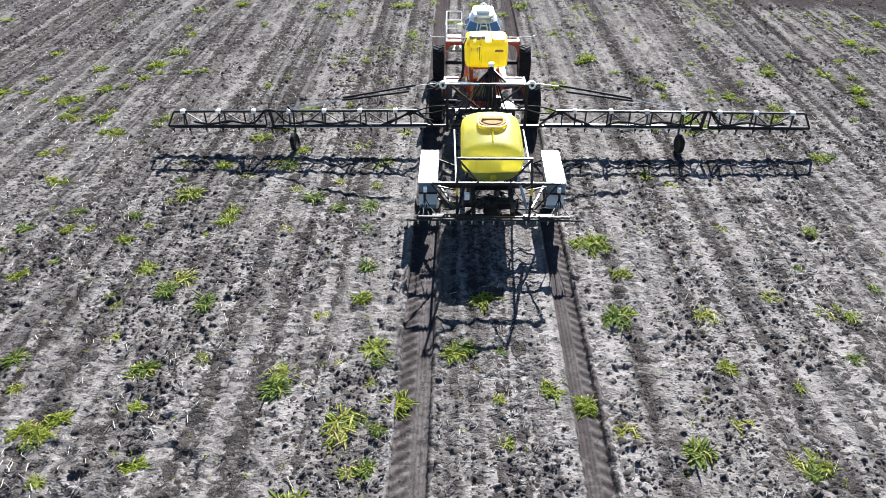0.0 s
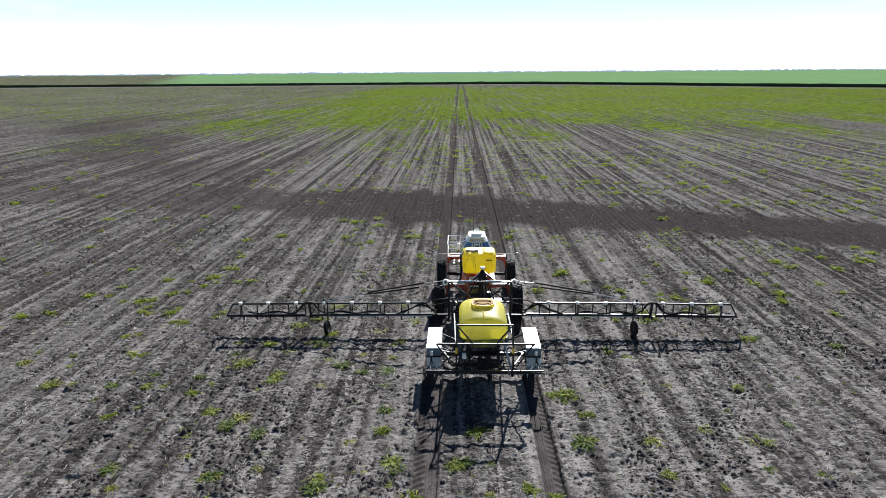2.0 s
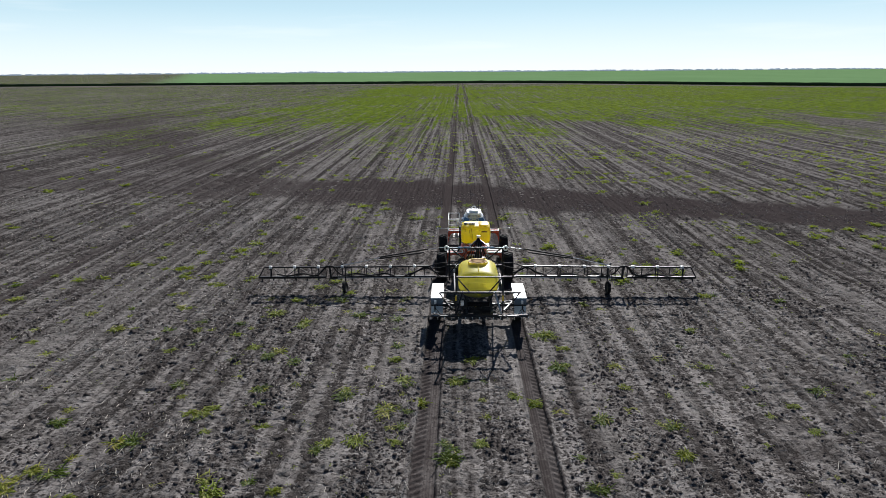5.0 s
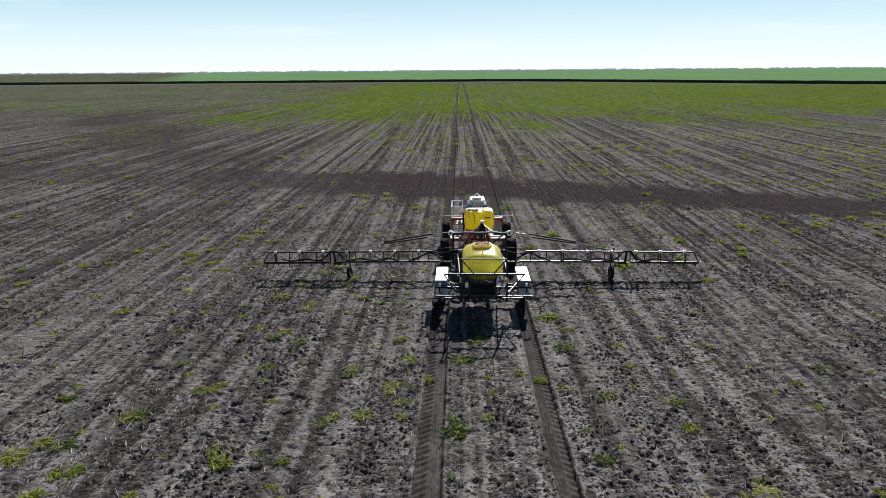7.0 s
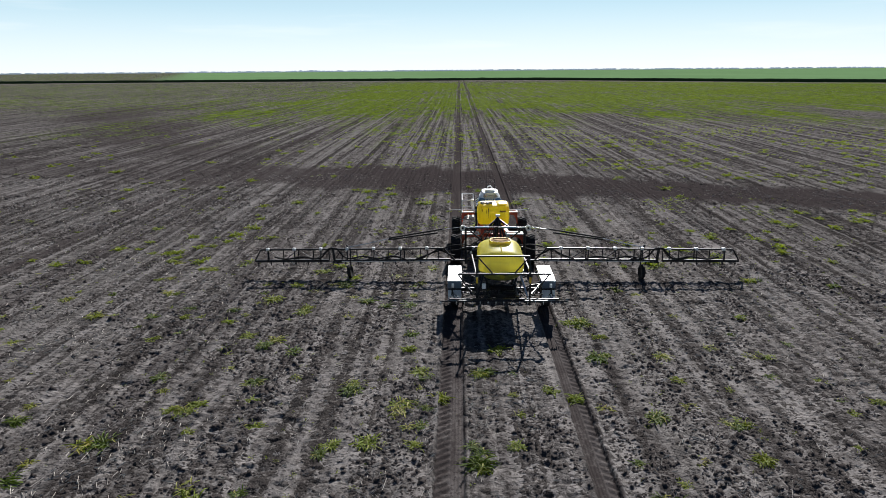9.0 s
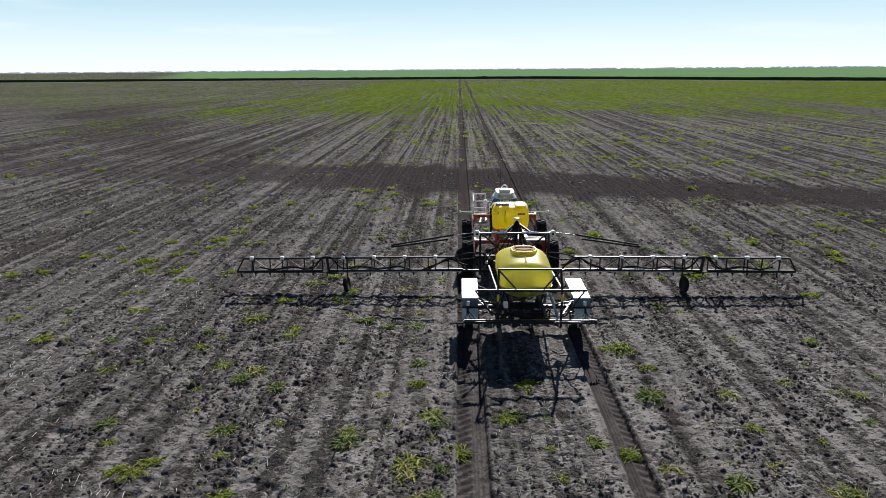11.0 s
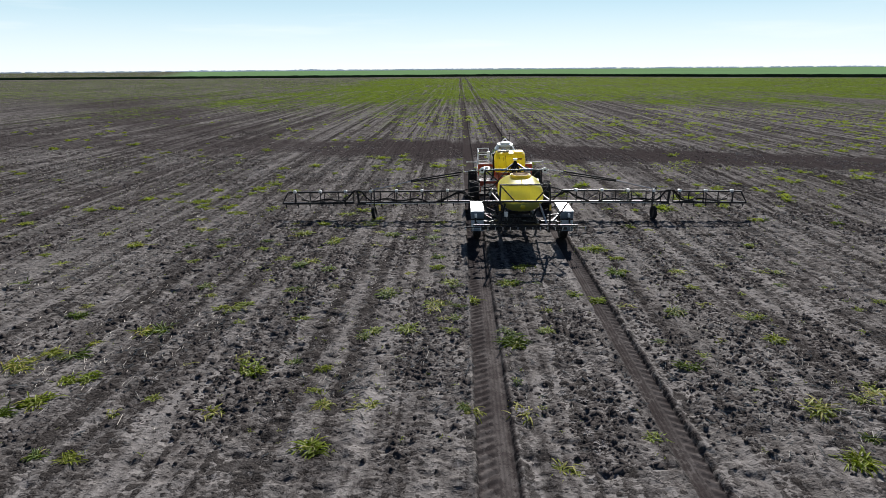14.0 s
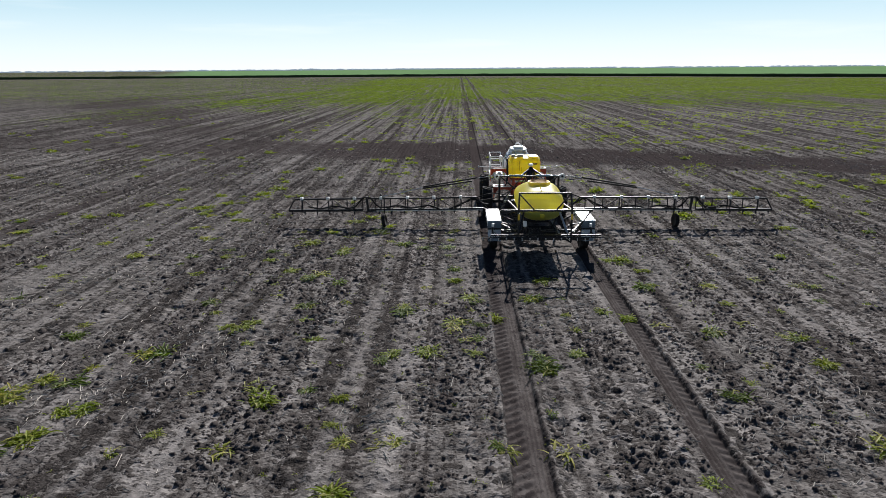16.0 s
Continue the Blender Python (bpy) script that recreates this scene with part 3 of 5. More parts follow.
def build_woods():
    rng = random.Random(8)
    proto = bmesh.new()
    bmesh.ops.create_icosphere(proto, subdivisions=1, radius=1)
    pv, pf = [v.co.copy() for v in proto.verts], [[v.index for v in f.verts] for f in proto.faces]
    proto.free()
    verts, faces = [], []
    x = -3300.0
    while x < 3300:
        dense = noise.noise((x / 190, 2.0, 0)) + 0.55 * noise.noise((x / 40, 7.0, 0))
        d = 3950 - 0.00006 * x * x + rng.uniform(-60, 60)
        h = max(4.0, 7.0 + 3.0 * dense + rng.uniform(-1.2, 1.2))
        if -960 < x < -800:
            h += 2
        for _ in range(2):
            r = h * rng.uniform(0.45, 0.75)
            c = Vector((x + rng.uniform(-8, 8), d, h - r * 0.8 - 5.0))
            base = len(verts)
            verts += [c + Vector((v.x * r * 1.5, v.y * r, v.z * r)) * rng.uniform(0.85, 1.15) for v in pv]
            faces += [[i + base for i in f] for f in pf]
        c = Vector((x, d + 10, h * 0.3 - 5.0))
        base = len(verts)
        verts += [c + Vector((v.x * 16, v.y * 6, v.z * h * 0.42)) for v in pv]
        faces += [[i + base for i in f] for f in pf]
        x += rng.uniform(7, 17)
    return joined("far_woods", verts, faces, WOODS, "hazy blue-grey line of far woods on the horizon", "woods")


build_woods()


# ---- wheels ----
def tyre_mesh(bm, c, radius, width, lugs=0, ribs=0):
    w = width / 2
    prof = [(radius * 0.56, -w * 0.72), (radius * 0.66, -w * 0.96), (radius * 0.82, -w), (radius * 0.93, -w * 0.93), (radius * 0.975, -w * 0.7)]
    if ribs:
        for k in range(ribs):
            u = -w * 0.66 + 2 * w * 0.66 * k / (ribs - 1)
            g = w * 0.5 / ribs
            prof += [(radius * 0.955, u - g * 1.1), (radius, u - g), (radius, u + g), (radius * 0.955, u + g * 1.1)]
    else:
        prof += [(radius * 0.975, 0)]
    prof += [(r, -o) for r, o in reversed(prof[:5])]
    lathe_x(bm, prof, c, 40)
    for k in range(lugs):
        for s in (-1, 1):
            a = 2 * math.pi * (k + (0.5 if s > 0 else 0)) / lugs
            rot = Matrix.Rotation(a, 3, "X") @ Matrix.Rotation(s * radians(32), 3, "Z")
            mid = Vector(c) + Matrix.Rotation(a, 3, "X") @ Vector((s * w * 0.48, 0, radius * 0.985))
            box(bm, mid, (w * 1.05, 0.045, radius * 0.07), 0, rot)
    return bm


def wheel(parent, c, radius, width, side, lugs=0, ribs=0):
    t = part("tyre", tyre_mesh(bmesh.new(), c, radius, width, lugs, ribs), RUBBER, parent, "dusty black rubber tyre")
    w = width / 2
    rim = lathe_x(bmesh.new(), [(radius * 0.10, -w * 0.2), (radius * 0.42, -w * 0.25), (radius * 0.5, -w * 0.72), (radius * 0.575, -w * 0.76), (radius * 0.575, w * 0.76), (radius * 0.5, w * 0.72), (radius * 0.42, w * 0.25), (radius * 0.10, w * 0.2)], c, 28)
    part("rim", rim, RIM, t, "dusty grey steel rim")
    hub = lathe_x(bmesh.new(), [(radius * 0.17, -w * 0.55), (radius * 0.17, w * 0.55)], c, 14)
    part("hub", hub, RIM, t)
    return t


def crown(d):
    """How far the tank's top has risen, d metres in from its end."""
    return float(np.interp(d, (0, 0.03, 0.06, 0.1, 0.17, 0.25, 0.33, 0.42, 0.6, 0.8, 1.0, 1.2), (0.14, 0.30, 0.42, 0.52, 0.62, 0.69, 0.735, 0.775, 0.86, 0.94, 0.99, 1.0)))


def girth(d):
    """The tank's width and depth, d metres in from its end, as a share of the whole."""
    return float(np.interp(d, (0, 0.015, 0.04, 0.08, 0.15, 0.25, 0.4), (0.50, 0.68, 0.82, 0.90, 0.955, 0.985, 1.0)))


def tank_body(y0, y1, hw, hh, cz, power=2.3, top=None):
    """A moulded barrel tank, its long axis along y; top: flattened at that height, as liquid is."""
    half = (y1 - y0) / 2
    steps = [0, 0.015, 0.03, 0.05, 0.08, 0.11, 0.15, 0.2, 0.25, 0.3, 0.37, 0.45, 0.53, 0.6, 0.7, 0.8, 0.9, 1.0]
    rings = []
    for y, d in [(y0 + d, d) for d in steps] + [(y0 + half, half)] + [(y1 - d, d) for d in reversed(steps)]:
        c, k = crown(d), girth(d)
        ring = [(u * k, y, cz + v * (c if v > 0 else 0.97 * k)) for u, v in oval(hw, hh, power, 48)]
        if top:
            ring = [(x, yy, min(z, top + 0.025 * math.sin(5 * x + 4 * yy))) for x, yy, z in ring]
        rings.append(ring)
    return loft(bmesh.new(), rings)


# ---- trailer with the rear tank ----
trailer = thing("trailed_sprayer", "trailed field sprayer with yellow barrel tank on a black steel frame", "sprayer")
RING = 1.13
for s in (-1, 1):
    wheel(trailer, (s * TRACK, 0.86, 0.51), 0.555, 0.29, s, ribs=5)
    # box mudguard: sloped white lid, skirts and a flap behind
    lid = bmesh.new()
    for y0, y1, z0, z1 in ((0.0, 1.62, RING, RING + 0.05),):
        q = [(s * TRACK - 0.235, y0, z0), (s * TRACK + 0.235, y0, z0), (s * TRACK + 0.235, y1, z1), (s * TRACK - 0.235, y1, z1)]
        top = [lid.verts.new(p) for p in q]
        low = [lid.verts.new((p[0], p[1], p[2] - 0.03)) for p in q]
        lid.faces.new(top)
        lid.faces.new(low[::-1])
        for k in range(4):
            lid.faces.new((top[k], low[k], low[(k + 1) % 4], top[(k + 1) % 4]))
    bmesh.ops.bevel(lid, geom=lid.edges[:], offset=0.012, segments=2, affect="EDGES")
    guard = part("mudguard", lid, WHITE, trailer, "white sheet-metal mudguard over the wheel")
    skirt = bmesh.new()
    for e in (-1, 1):
        box(skirt, (s * TRACK + e * 0.228, 0.81, RING - 0.10), (0.008, 1.58, 0.20), 0.003)
    part("side_skirt", skirt, WHITE, guard)
    back = box(bmesh.new(), (s * TRACK, 0.006, RING - 0.155), (0.455, 0.014, 0.25), 0.005)
    part("rear_panel", back, PANEL, guard, "pale blue-grey rear panel")
    flap = box(bmesh.new(), (s * TRACK, -0.012, 0.66), (0.44, 0.016, 0.36), 0.006, Matrix.Rotation(radians(-6), 3, "X"))
    part("mud_flap", flap, PALE, guard, "pale blue-grey mud flap")
    strip = box(bmesh.new(), (s * TRACK, -0.018, 0.845), (0.46, 0.012, 0.055), 0.003)
    for k in range(5):
        sweep(strip, [(s * TRACK - 0.18 + 0.09 * k, -0.022, 0.845), (s * TRACK - 0.18 + 0.09 * k, -0.034, 0.845)], 0.012, 8)
    part("clamp_strip", strip, BLACK, guard)
    foot = box(bmesh.new(), (s * TRACK, -0.04, 0.475), (0.43, 0.018, 0.10), 0.007, Matrix.Rotation(radians(-14), 3, "X"))
    part("flap_tail", foot, PANEL, guard)
    for y in (0.25, 1.35):
        part("mudguard_stay", bar(bmesh.new(), (s * (TRACK - 0.23), y, RING - 0.1), (s * 0.85, y, 0.82), 0.045), BLACK, guard)
    # sensor head on the mudguard's back
    lamp = box(bmesh.new(), (s * (TRACK + 0.06), -0.075, 0.99), (0.085, 0.11, 0.13), 0.012)
    sensor = part("sensor_head", lamp, WHITE, guard, "small white sensor housing")
    arm = sweep(bmesh.new(), [(s * (TRACK + 0.06), -0.09, 0.93), (s * (TRACK + 0.075), -0.13, 0.84), (s * (TRACK + 0.075), -0.14, 0.72)], 0.032, 8)
    part("sensor_bracket", arm, BLACK, sensor)
    wires = bmesh.new()
    for k in range(4):
        sweep(wires, curve_points((s * (TRACK + 0.07), -0.14, 0.80), (s * (TRACK - 0.30 + 0.19 * k), -1.15, 0.88), 0.06 + 0.06 * (k % 2), 10), 0.011, 6)
    sweep(wires, [(s * (TRACK + 0.1 + 0.14 * math.sin(a / 8 * math.pi)), -0.28, 0.62 - 0.028 * a) for a in range(9)], 0.010, 6)
    part("sensor_cable", wires, HOSE, sensor)

tank = part("tank", tank_body(0.0, 2.30, 0.77, 0.60, 1.65, 2.55), FILLED, trailer, "yellow moulded plastic barrel tank")
LID = 1.08
collar = loft(bmesh.new(), [[(u, LID + v, z) for u, v in oval(a, b, 2.8, 40)] for z, a, b in ((2.04, 0.40, 0.37), (2.235, 0.38, 0.35), (2.27, 0.365, 0.335), (2.27, 0.345, 0.315), (2.20, 0.335, 0.305))])
neck = part("filler_neck", collar, YELLOW, tank)
ring = bmesh.new()
loft(ring, [[(0.335 * math.cos(a), LID + 0.305 * math.sin(a), z) for a in [2 * math.pi * j / 36 for j in range(36)]] for z in (2.21, 2.275)])
loft(ring, [[(r * math.cos(a), LID + r * 0.92 * math.sin(a), z) for a in [2 * math.pi * j / 36 for j in range(36)]] for r, z in ((0.27, 2.275), (0.25, 2.295), (0.10, 2.305))])
sweep(ring, [(-0.26, LID, 2.31), (0.26, LID, 2.31)], 0.022, 8)
part("tank_lid", ring, BROWN, neck, "brown screw lid with a worn rim")
seam = sweep(bmesh.new(), [(0.0, y, 1.652 + 0.60 * crown(y)) for y in (0.78, 0.7, 0.6, 0.52, 0.45, 0.37, 0.3)], 0.020, 8)
part("moulded_rib", seam, YELLOW, tank)
boss = bmesh.new()
loft(boss, [[(0.02 + r * math.cos(a), y, 1.28 + r * math.sin(a)) for a in [2 * math.pi * j / 20 for j in range(20)]] for r, y in ((0.09, 0.16), (0.085, 0.005), (0.06, -0.005))])
part("drain_boss", boss, YELLOW, tank)

part("spray_liquid", tank_body(0.010, 2.290, 0.762, 0.592, 1.65, 2.55, 1.43), LIQUID, tank, "greenish spray liquid seen through the tank")
chassis = bmesh.new()
for s in (-1, 1):
    bar(chassis, (s * 0.46, -0.95, 0.82), (s * 0.46, 4.6, 0.82), 0.10, 0.16)
for y in (-0.5, 0.3, 1.3, 2.4, 3.4, 4.4):
    bar(chassis, (-0.46, y, 0.82), (0.46, y, 0.82), 0.09, 0.12)
part("chassis", chassis, BLACK, trailer, "black box-section steel chassis")
axle = bar(bmesh.new(), (-TRACK + 0.16, 0.86, 0.55), (TRACK - 0.16, 0.86, 0.55), 0.11)
for s in (-1, 1):
    bar(axle, (s * 0.46, 0.86, 0.58), (s * 0.46, 0.86, 0.78), 0.12, 0.2)
part("axle", axle, BLACK, trailer)
for y in (0.4, 1.8):
    cradle = bmesh.new()
    pts = [(0.77 * math.sin(a), y, 1.65 - 0.59 * math.cos(a)) for a in [radians(-62 + 12.4 * k) for k in range(11)]]
    sweep(cradle, pts, 0.035, 8)
    for s in (-1, 1):
        bar(cradle, (s * 0.46, y, 0.88), (s * 0.56, y, 1.2), 0.06)
    part("tank_cradle", cradle, BLACK, trailer)

# rear frame
for s in (-1, 1):
    post = bar(bmesh.new(), (s * 0.85, -0.92, 0.66), (s * 0.85, -0.91, 1.68), 0.058)
    bar(post, (s * 0.85, -0.91, 1.64), (s * 0.82, -0.75, 2.20), 0.058)
    p = part("frame_post", post, BLACK, trailer)
    part("reflector", box(bmesh.new(), (s * 0.85, -0.955, 1.46), (0.066, 0.012, 0.20), 0.003), AMBER, p, "amber reflector strip")
    part("frame_brace", bar(bmesh.new(), (s * 0.80, -0.76, 2.15), (s * 0.36, -0.91, 1.69), 0.038), BLACK, trailer)
    part("frame_brace", bar(bmesh.new(), (s * 1.45, -0.92, 1.66), (s * 0.98, -0.85, 0.92), 0.04), BLACK, trailer)
    part("side_rail", bar(bmesh.new(), (s * 0.87, -0.92, 1.66), (s * 0.94, 2.55, 1.30), 0.05), BLACK, trailer)
    part("side_rail", bar(bmesh.new(), (s * 0.90, -0.85, 0.95), (s * 1.34, 0.30, 0.95), 0.05), BLACK, trailer)
    part("frame_foot", bar(bmesh.new(), (s * 0.87, -0.92, 0.62), (s * 0.46, -0.70, 0.82), 0.07), BLACK, trailer)
    strut = bar(bmesh.new(), (s * 0.60, 0.0, 1.40), (s * 0.86, -0.70, 0.62), 0.055)
    part("tank_strut", strut, STEEL if s > 0 else BLACK, trailer)
    for z, y in ((1.02, -0.15), (0.80, -0.4)):
        part("step_bar", bar(bmesh.new(), (s * 0.88, y, z), (s * 1.32, y + 0.12, z + 0.03), 0.035, 0.03), BLACK, trailer)
part("top_bar", bar(bmesh.new(), (-0.85, -0.75, 2.20), (0.85, -0.75, 2.20), 0.048), BLACK, trailer)
part("middle_bar", bar(bmesh.new(), (-1.42, -0.92, 1.66), (1.50, -0.92, 1.66), 0.058), BLACK, trailer)
part("lower_bar", bar(bmesh.new(), (-1.45, -0.80, 0.70), (1.45, -0.80, 0.70), 0.07), BLACK, trailer)
pump = box(bmesh.new(), (-0.05, -0.35, 0.72), (0.34, 0.42, 0.30), 0.05)
lathe_x(pump, [(0.11, -0.26), (0.15, -0.24), (0.15, 0.1), (0.11, 0.14)], (0.35, -0.3, 0.74), 20)
part("pump", pump, BLACK, trailer)
valves = bmesh.new()
for k in range(6):
    box(valves, (-0.62 + 0.10 * k, -0.62, 0.95), (0.06, 0.08, 0.13), 0.012)
box(valves, (-0.42, -0.62, 0.86), (0.66, 0.05, 0.05), 0.01)
part("valve_block", valves, BLACK, trailer)
unit = box(bmesh.new(), (-0.62, -0.70, 1.18), (0.12, 0.10, 0.17), 0.015)
part("control_box", unit, WHITE, trailer, "small white control box")
plumb = bmesh.new()
prng = random.Random(3)
for k in range(16):
    a = Vector((prng.uniform(-0.7, 0.7), prng.uniform(-0.7, 0.1), prng.uniform(0.75, 1.0)))
    b = Vector((prng.uniform(-1.3, 1.3), prng.uniform(-0.9, 0.0), prng.uniform(0.55, 1.05)))
    sweep(plumb, curve_points(a, b, prng.uniform(0.02, 0.22), 10), prng.uniform(0.012, 0.022), 6)
tagged(part("hoses", plumb, HOSE, trailer, "tangle of black hoses under the tank"), kind="stuff")

# short boom across the back, behind the wheels
rear = part("rear_boom", sweep(bmesh.new(), [(-2.03, -1.22, 0.85), (2.03, -1.22, 0.85)], 0.022, 8), BLACK, trailer)
lower = bar(bmesh.new(), (-1.75, -1.17, 0.91), (1.75, -1.17, 0.91), 0.045)
part("boom_beam", lower, BLACK, rear)
nozzle = None
for k in range(17):
    x = -2.0 + 0.25 * k
    if nozzle is None:
        nz = box(bmesh.new(), (0, 0, 0), (0.035, 0.05, 0.05), 0.008)
        sweep(nz, [(0, 0, -0.02), (0, 0, -0.085)], [0.016, 0.010], 8)
        nozzle = part("nozzle", nz, STEEL, rear, "small bright nozzle body")
        nozzle.location = (x, -1.22, 0.82)
    else:
        share("nozzle", nozzle, pose(x, -1.22, 0.82), rear)
for s in (-1, 1):
    part("boom_hanger", bar(bmesh.new(), (s * 0.85, -0.92, 0.80), (s * 0.85, -1.17, 0.91), 0.05), BLACK, rear)

# ---- the wide folding boom in front of that tank ----
boom = thing("spray_boom", "wide black lattice spray boom, unfolded over the field", "boom")
BY = 4.28
BEAM = 4.15
tower = bmesh.new()
for s in (-1, 1):
    bar(tower, (s * 1.16, BY, 0.45), (s * 1.16, BY, 1.95), 0.08)
    bar(tower, (s * 1.10, BY, 1.90), (s * 0.20, BY, 1.15), 0.055)
    bar(tower, (s * 0.46, BY, 0.7), (s * 0.46, BY, 1.2), 0.08)
bar(tower, (-1.75, BY, 0.60), (1.75, BY, 0.60), 0.07)
bar(tower, (-1.2, BY, 1.12), (1.2, BY, 1.12), 0.07)
centre = part("centre_frame", tower, BLACK, boom, "black centre frame of the boom")
part("cross_beam", bar(bmesh.new(), (-1.28, BEAM, 1.96), (1.28, BEAM, 1.96), 0.06), BLACK, boom)
for s in (-1, 1):
    cyl = sweep(bmesh.new(), [(s * 0.24, BEAM - 0.07, 1.99), (s * 0.80, BEAM - 0.07, 1.99)], 0.034, 14)
    c = part("ram", cyl, BLUE, boom, "blue hydraulic ram")
    part("ram_rod", sweep(bmesh.new(), [(s * 0.80, BEAM - 0.07, 1.99), (s * 1.20, BEAM - 0.07, 1.99)], 0.016, 10), STEEL, c)
    eye = bmesh.new()
    for a in range(14):
        u, v = 2 * math.pi * a / 14, 2 * math.pi * (a + 1) / 14
        quad = [(r * math.cos(w), r * math.sin(w)) for r, w in ((0.048, u), (0.105, u), (0.105, v), (0.048, v))]
        loft(eye, [[(s * 1.28 + px, yy, 1.95 + pz * 1.15) for px, pz in quad] for yy in (BEAM - 0.05, BEAM + 0.02)])
    bmesh.ops.remove_doubles(eye, verts=eye.verts, dist=0.0005)
    box(eye, (s * 1.22, BEAM + 0.11, 1.96), (0.10, 0.20, 0.05), 0.015)
    e = part("pivot_plate", eye, WHITE, boom, "white pivot plate")
    part("pivot_pin", sweep(bmesh.new(), [(s * 1.28, BEAM - 0.09, 1.95), (s * 1.28, BEAM + 0.1, 1.95)], 0.038, 12), BLACK, e)
mast = bmesh.new()
bar(mast, (0.12, 4.75, 0.9), (0.12, 4.85, 2.22), 0.10)
for s in (-1, 1):
    bar(mast, (0.12 + s * 0.05, 4.80, 2.15), (0.12 + s * 0.42, 4.35, 1.95), 0.06)
    bar(mast, (0.12 + s * 0.04, 4.80, 2.20), (0.12 + s * 0.18, 3.65, 1.0), 0.06)
mastp = part("mast", mast, BLACK, boom, "black lift mast")
part("mast_cap", box(bmesh.new(), (0.12, 4.84, 2.30), (0.17, 0.16, 0.09), 0.03), WHITE, mastp, "white mast cap")
loom = bmesh.new()
lrng = random.Random(12)
for k in range(10):
    s = -1 if k % 2 else 1
    a = (0.12 + 0.06 * s, 4.78, 2.2 - 0.01 * k)
    b = (s * lrng.uniform(0.1, 1.2), lrng.uniform(3.3, 4.3), lrng.uniform(0.7, 1.2))
    sweep(loom, curve_points(a, b, lrng.uniform(-0.05, 0.18), 12), lrng.uniform(0.012, 0.022), 6)
for k in range(5):
    x = -0.42 + 0.21 * k
    sweep(loom, curve_points((0.12 + 0.03 * x, 4.80, 2.24), (0.12 + x, 4.30, 1.86), 0.03 + 0.03 * (k % 3), 8), 0.014, 6)
for s in (-1, 1):
    sweep(loom, curve_points((s * 0.9, BY - 0.05, 1.2), (s * 2.3, BY - 0.05, 0.95), -0.16, 12), 0.022, 8)
    sweep(loom, curve_points((s * 0.5, BY + 0.1, 1.5), (s * 1.9, BY, 1.0), 0.15, 12), 0.020, 8)
tagged(part("hose_loom", loom, HOSE, mastp, "bundle of black hoses fanning from the mast"), kind="stuff")
for x, y, z, sx, sy, sz in ((-0.55, 4.05, 0.9, 0.35, 0.3, 0.3), (0.55, 4.1, 0.95, 0.4, 0.3, 0.25), (0.3, 4.5, 1.3, 0.25, 0.2, 0.3)):
    part("manifold", box(bmesh.new(), (x, y, z), (sx, sy, sz), 0.04), BLACK, centre)
part("canister", sweep(bmesh.new(), [(0.36, 4.55, 1.28), (0.40, 4.57, 1.36), (0.58, 4.65, 1.50)], [0.085, 0.10, 0.095], 16), RIM, centre, "grey plastic canister")
for s, x, z in ((-1, 0.95, 0.98), (-1, 0.88, 1.18), (1, 0.92, 1.02)):
    part("valve", box(bmesh.new(), (s * x, 4.0, z), (0.09, 0.09, 0.11), 0.02), STEEL, centre)

PROTO = {}


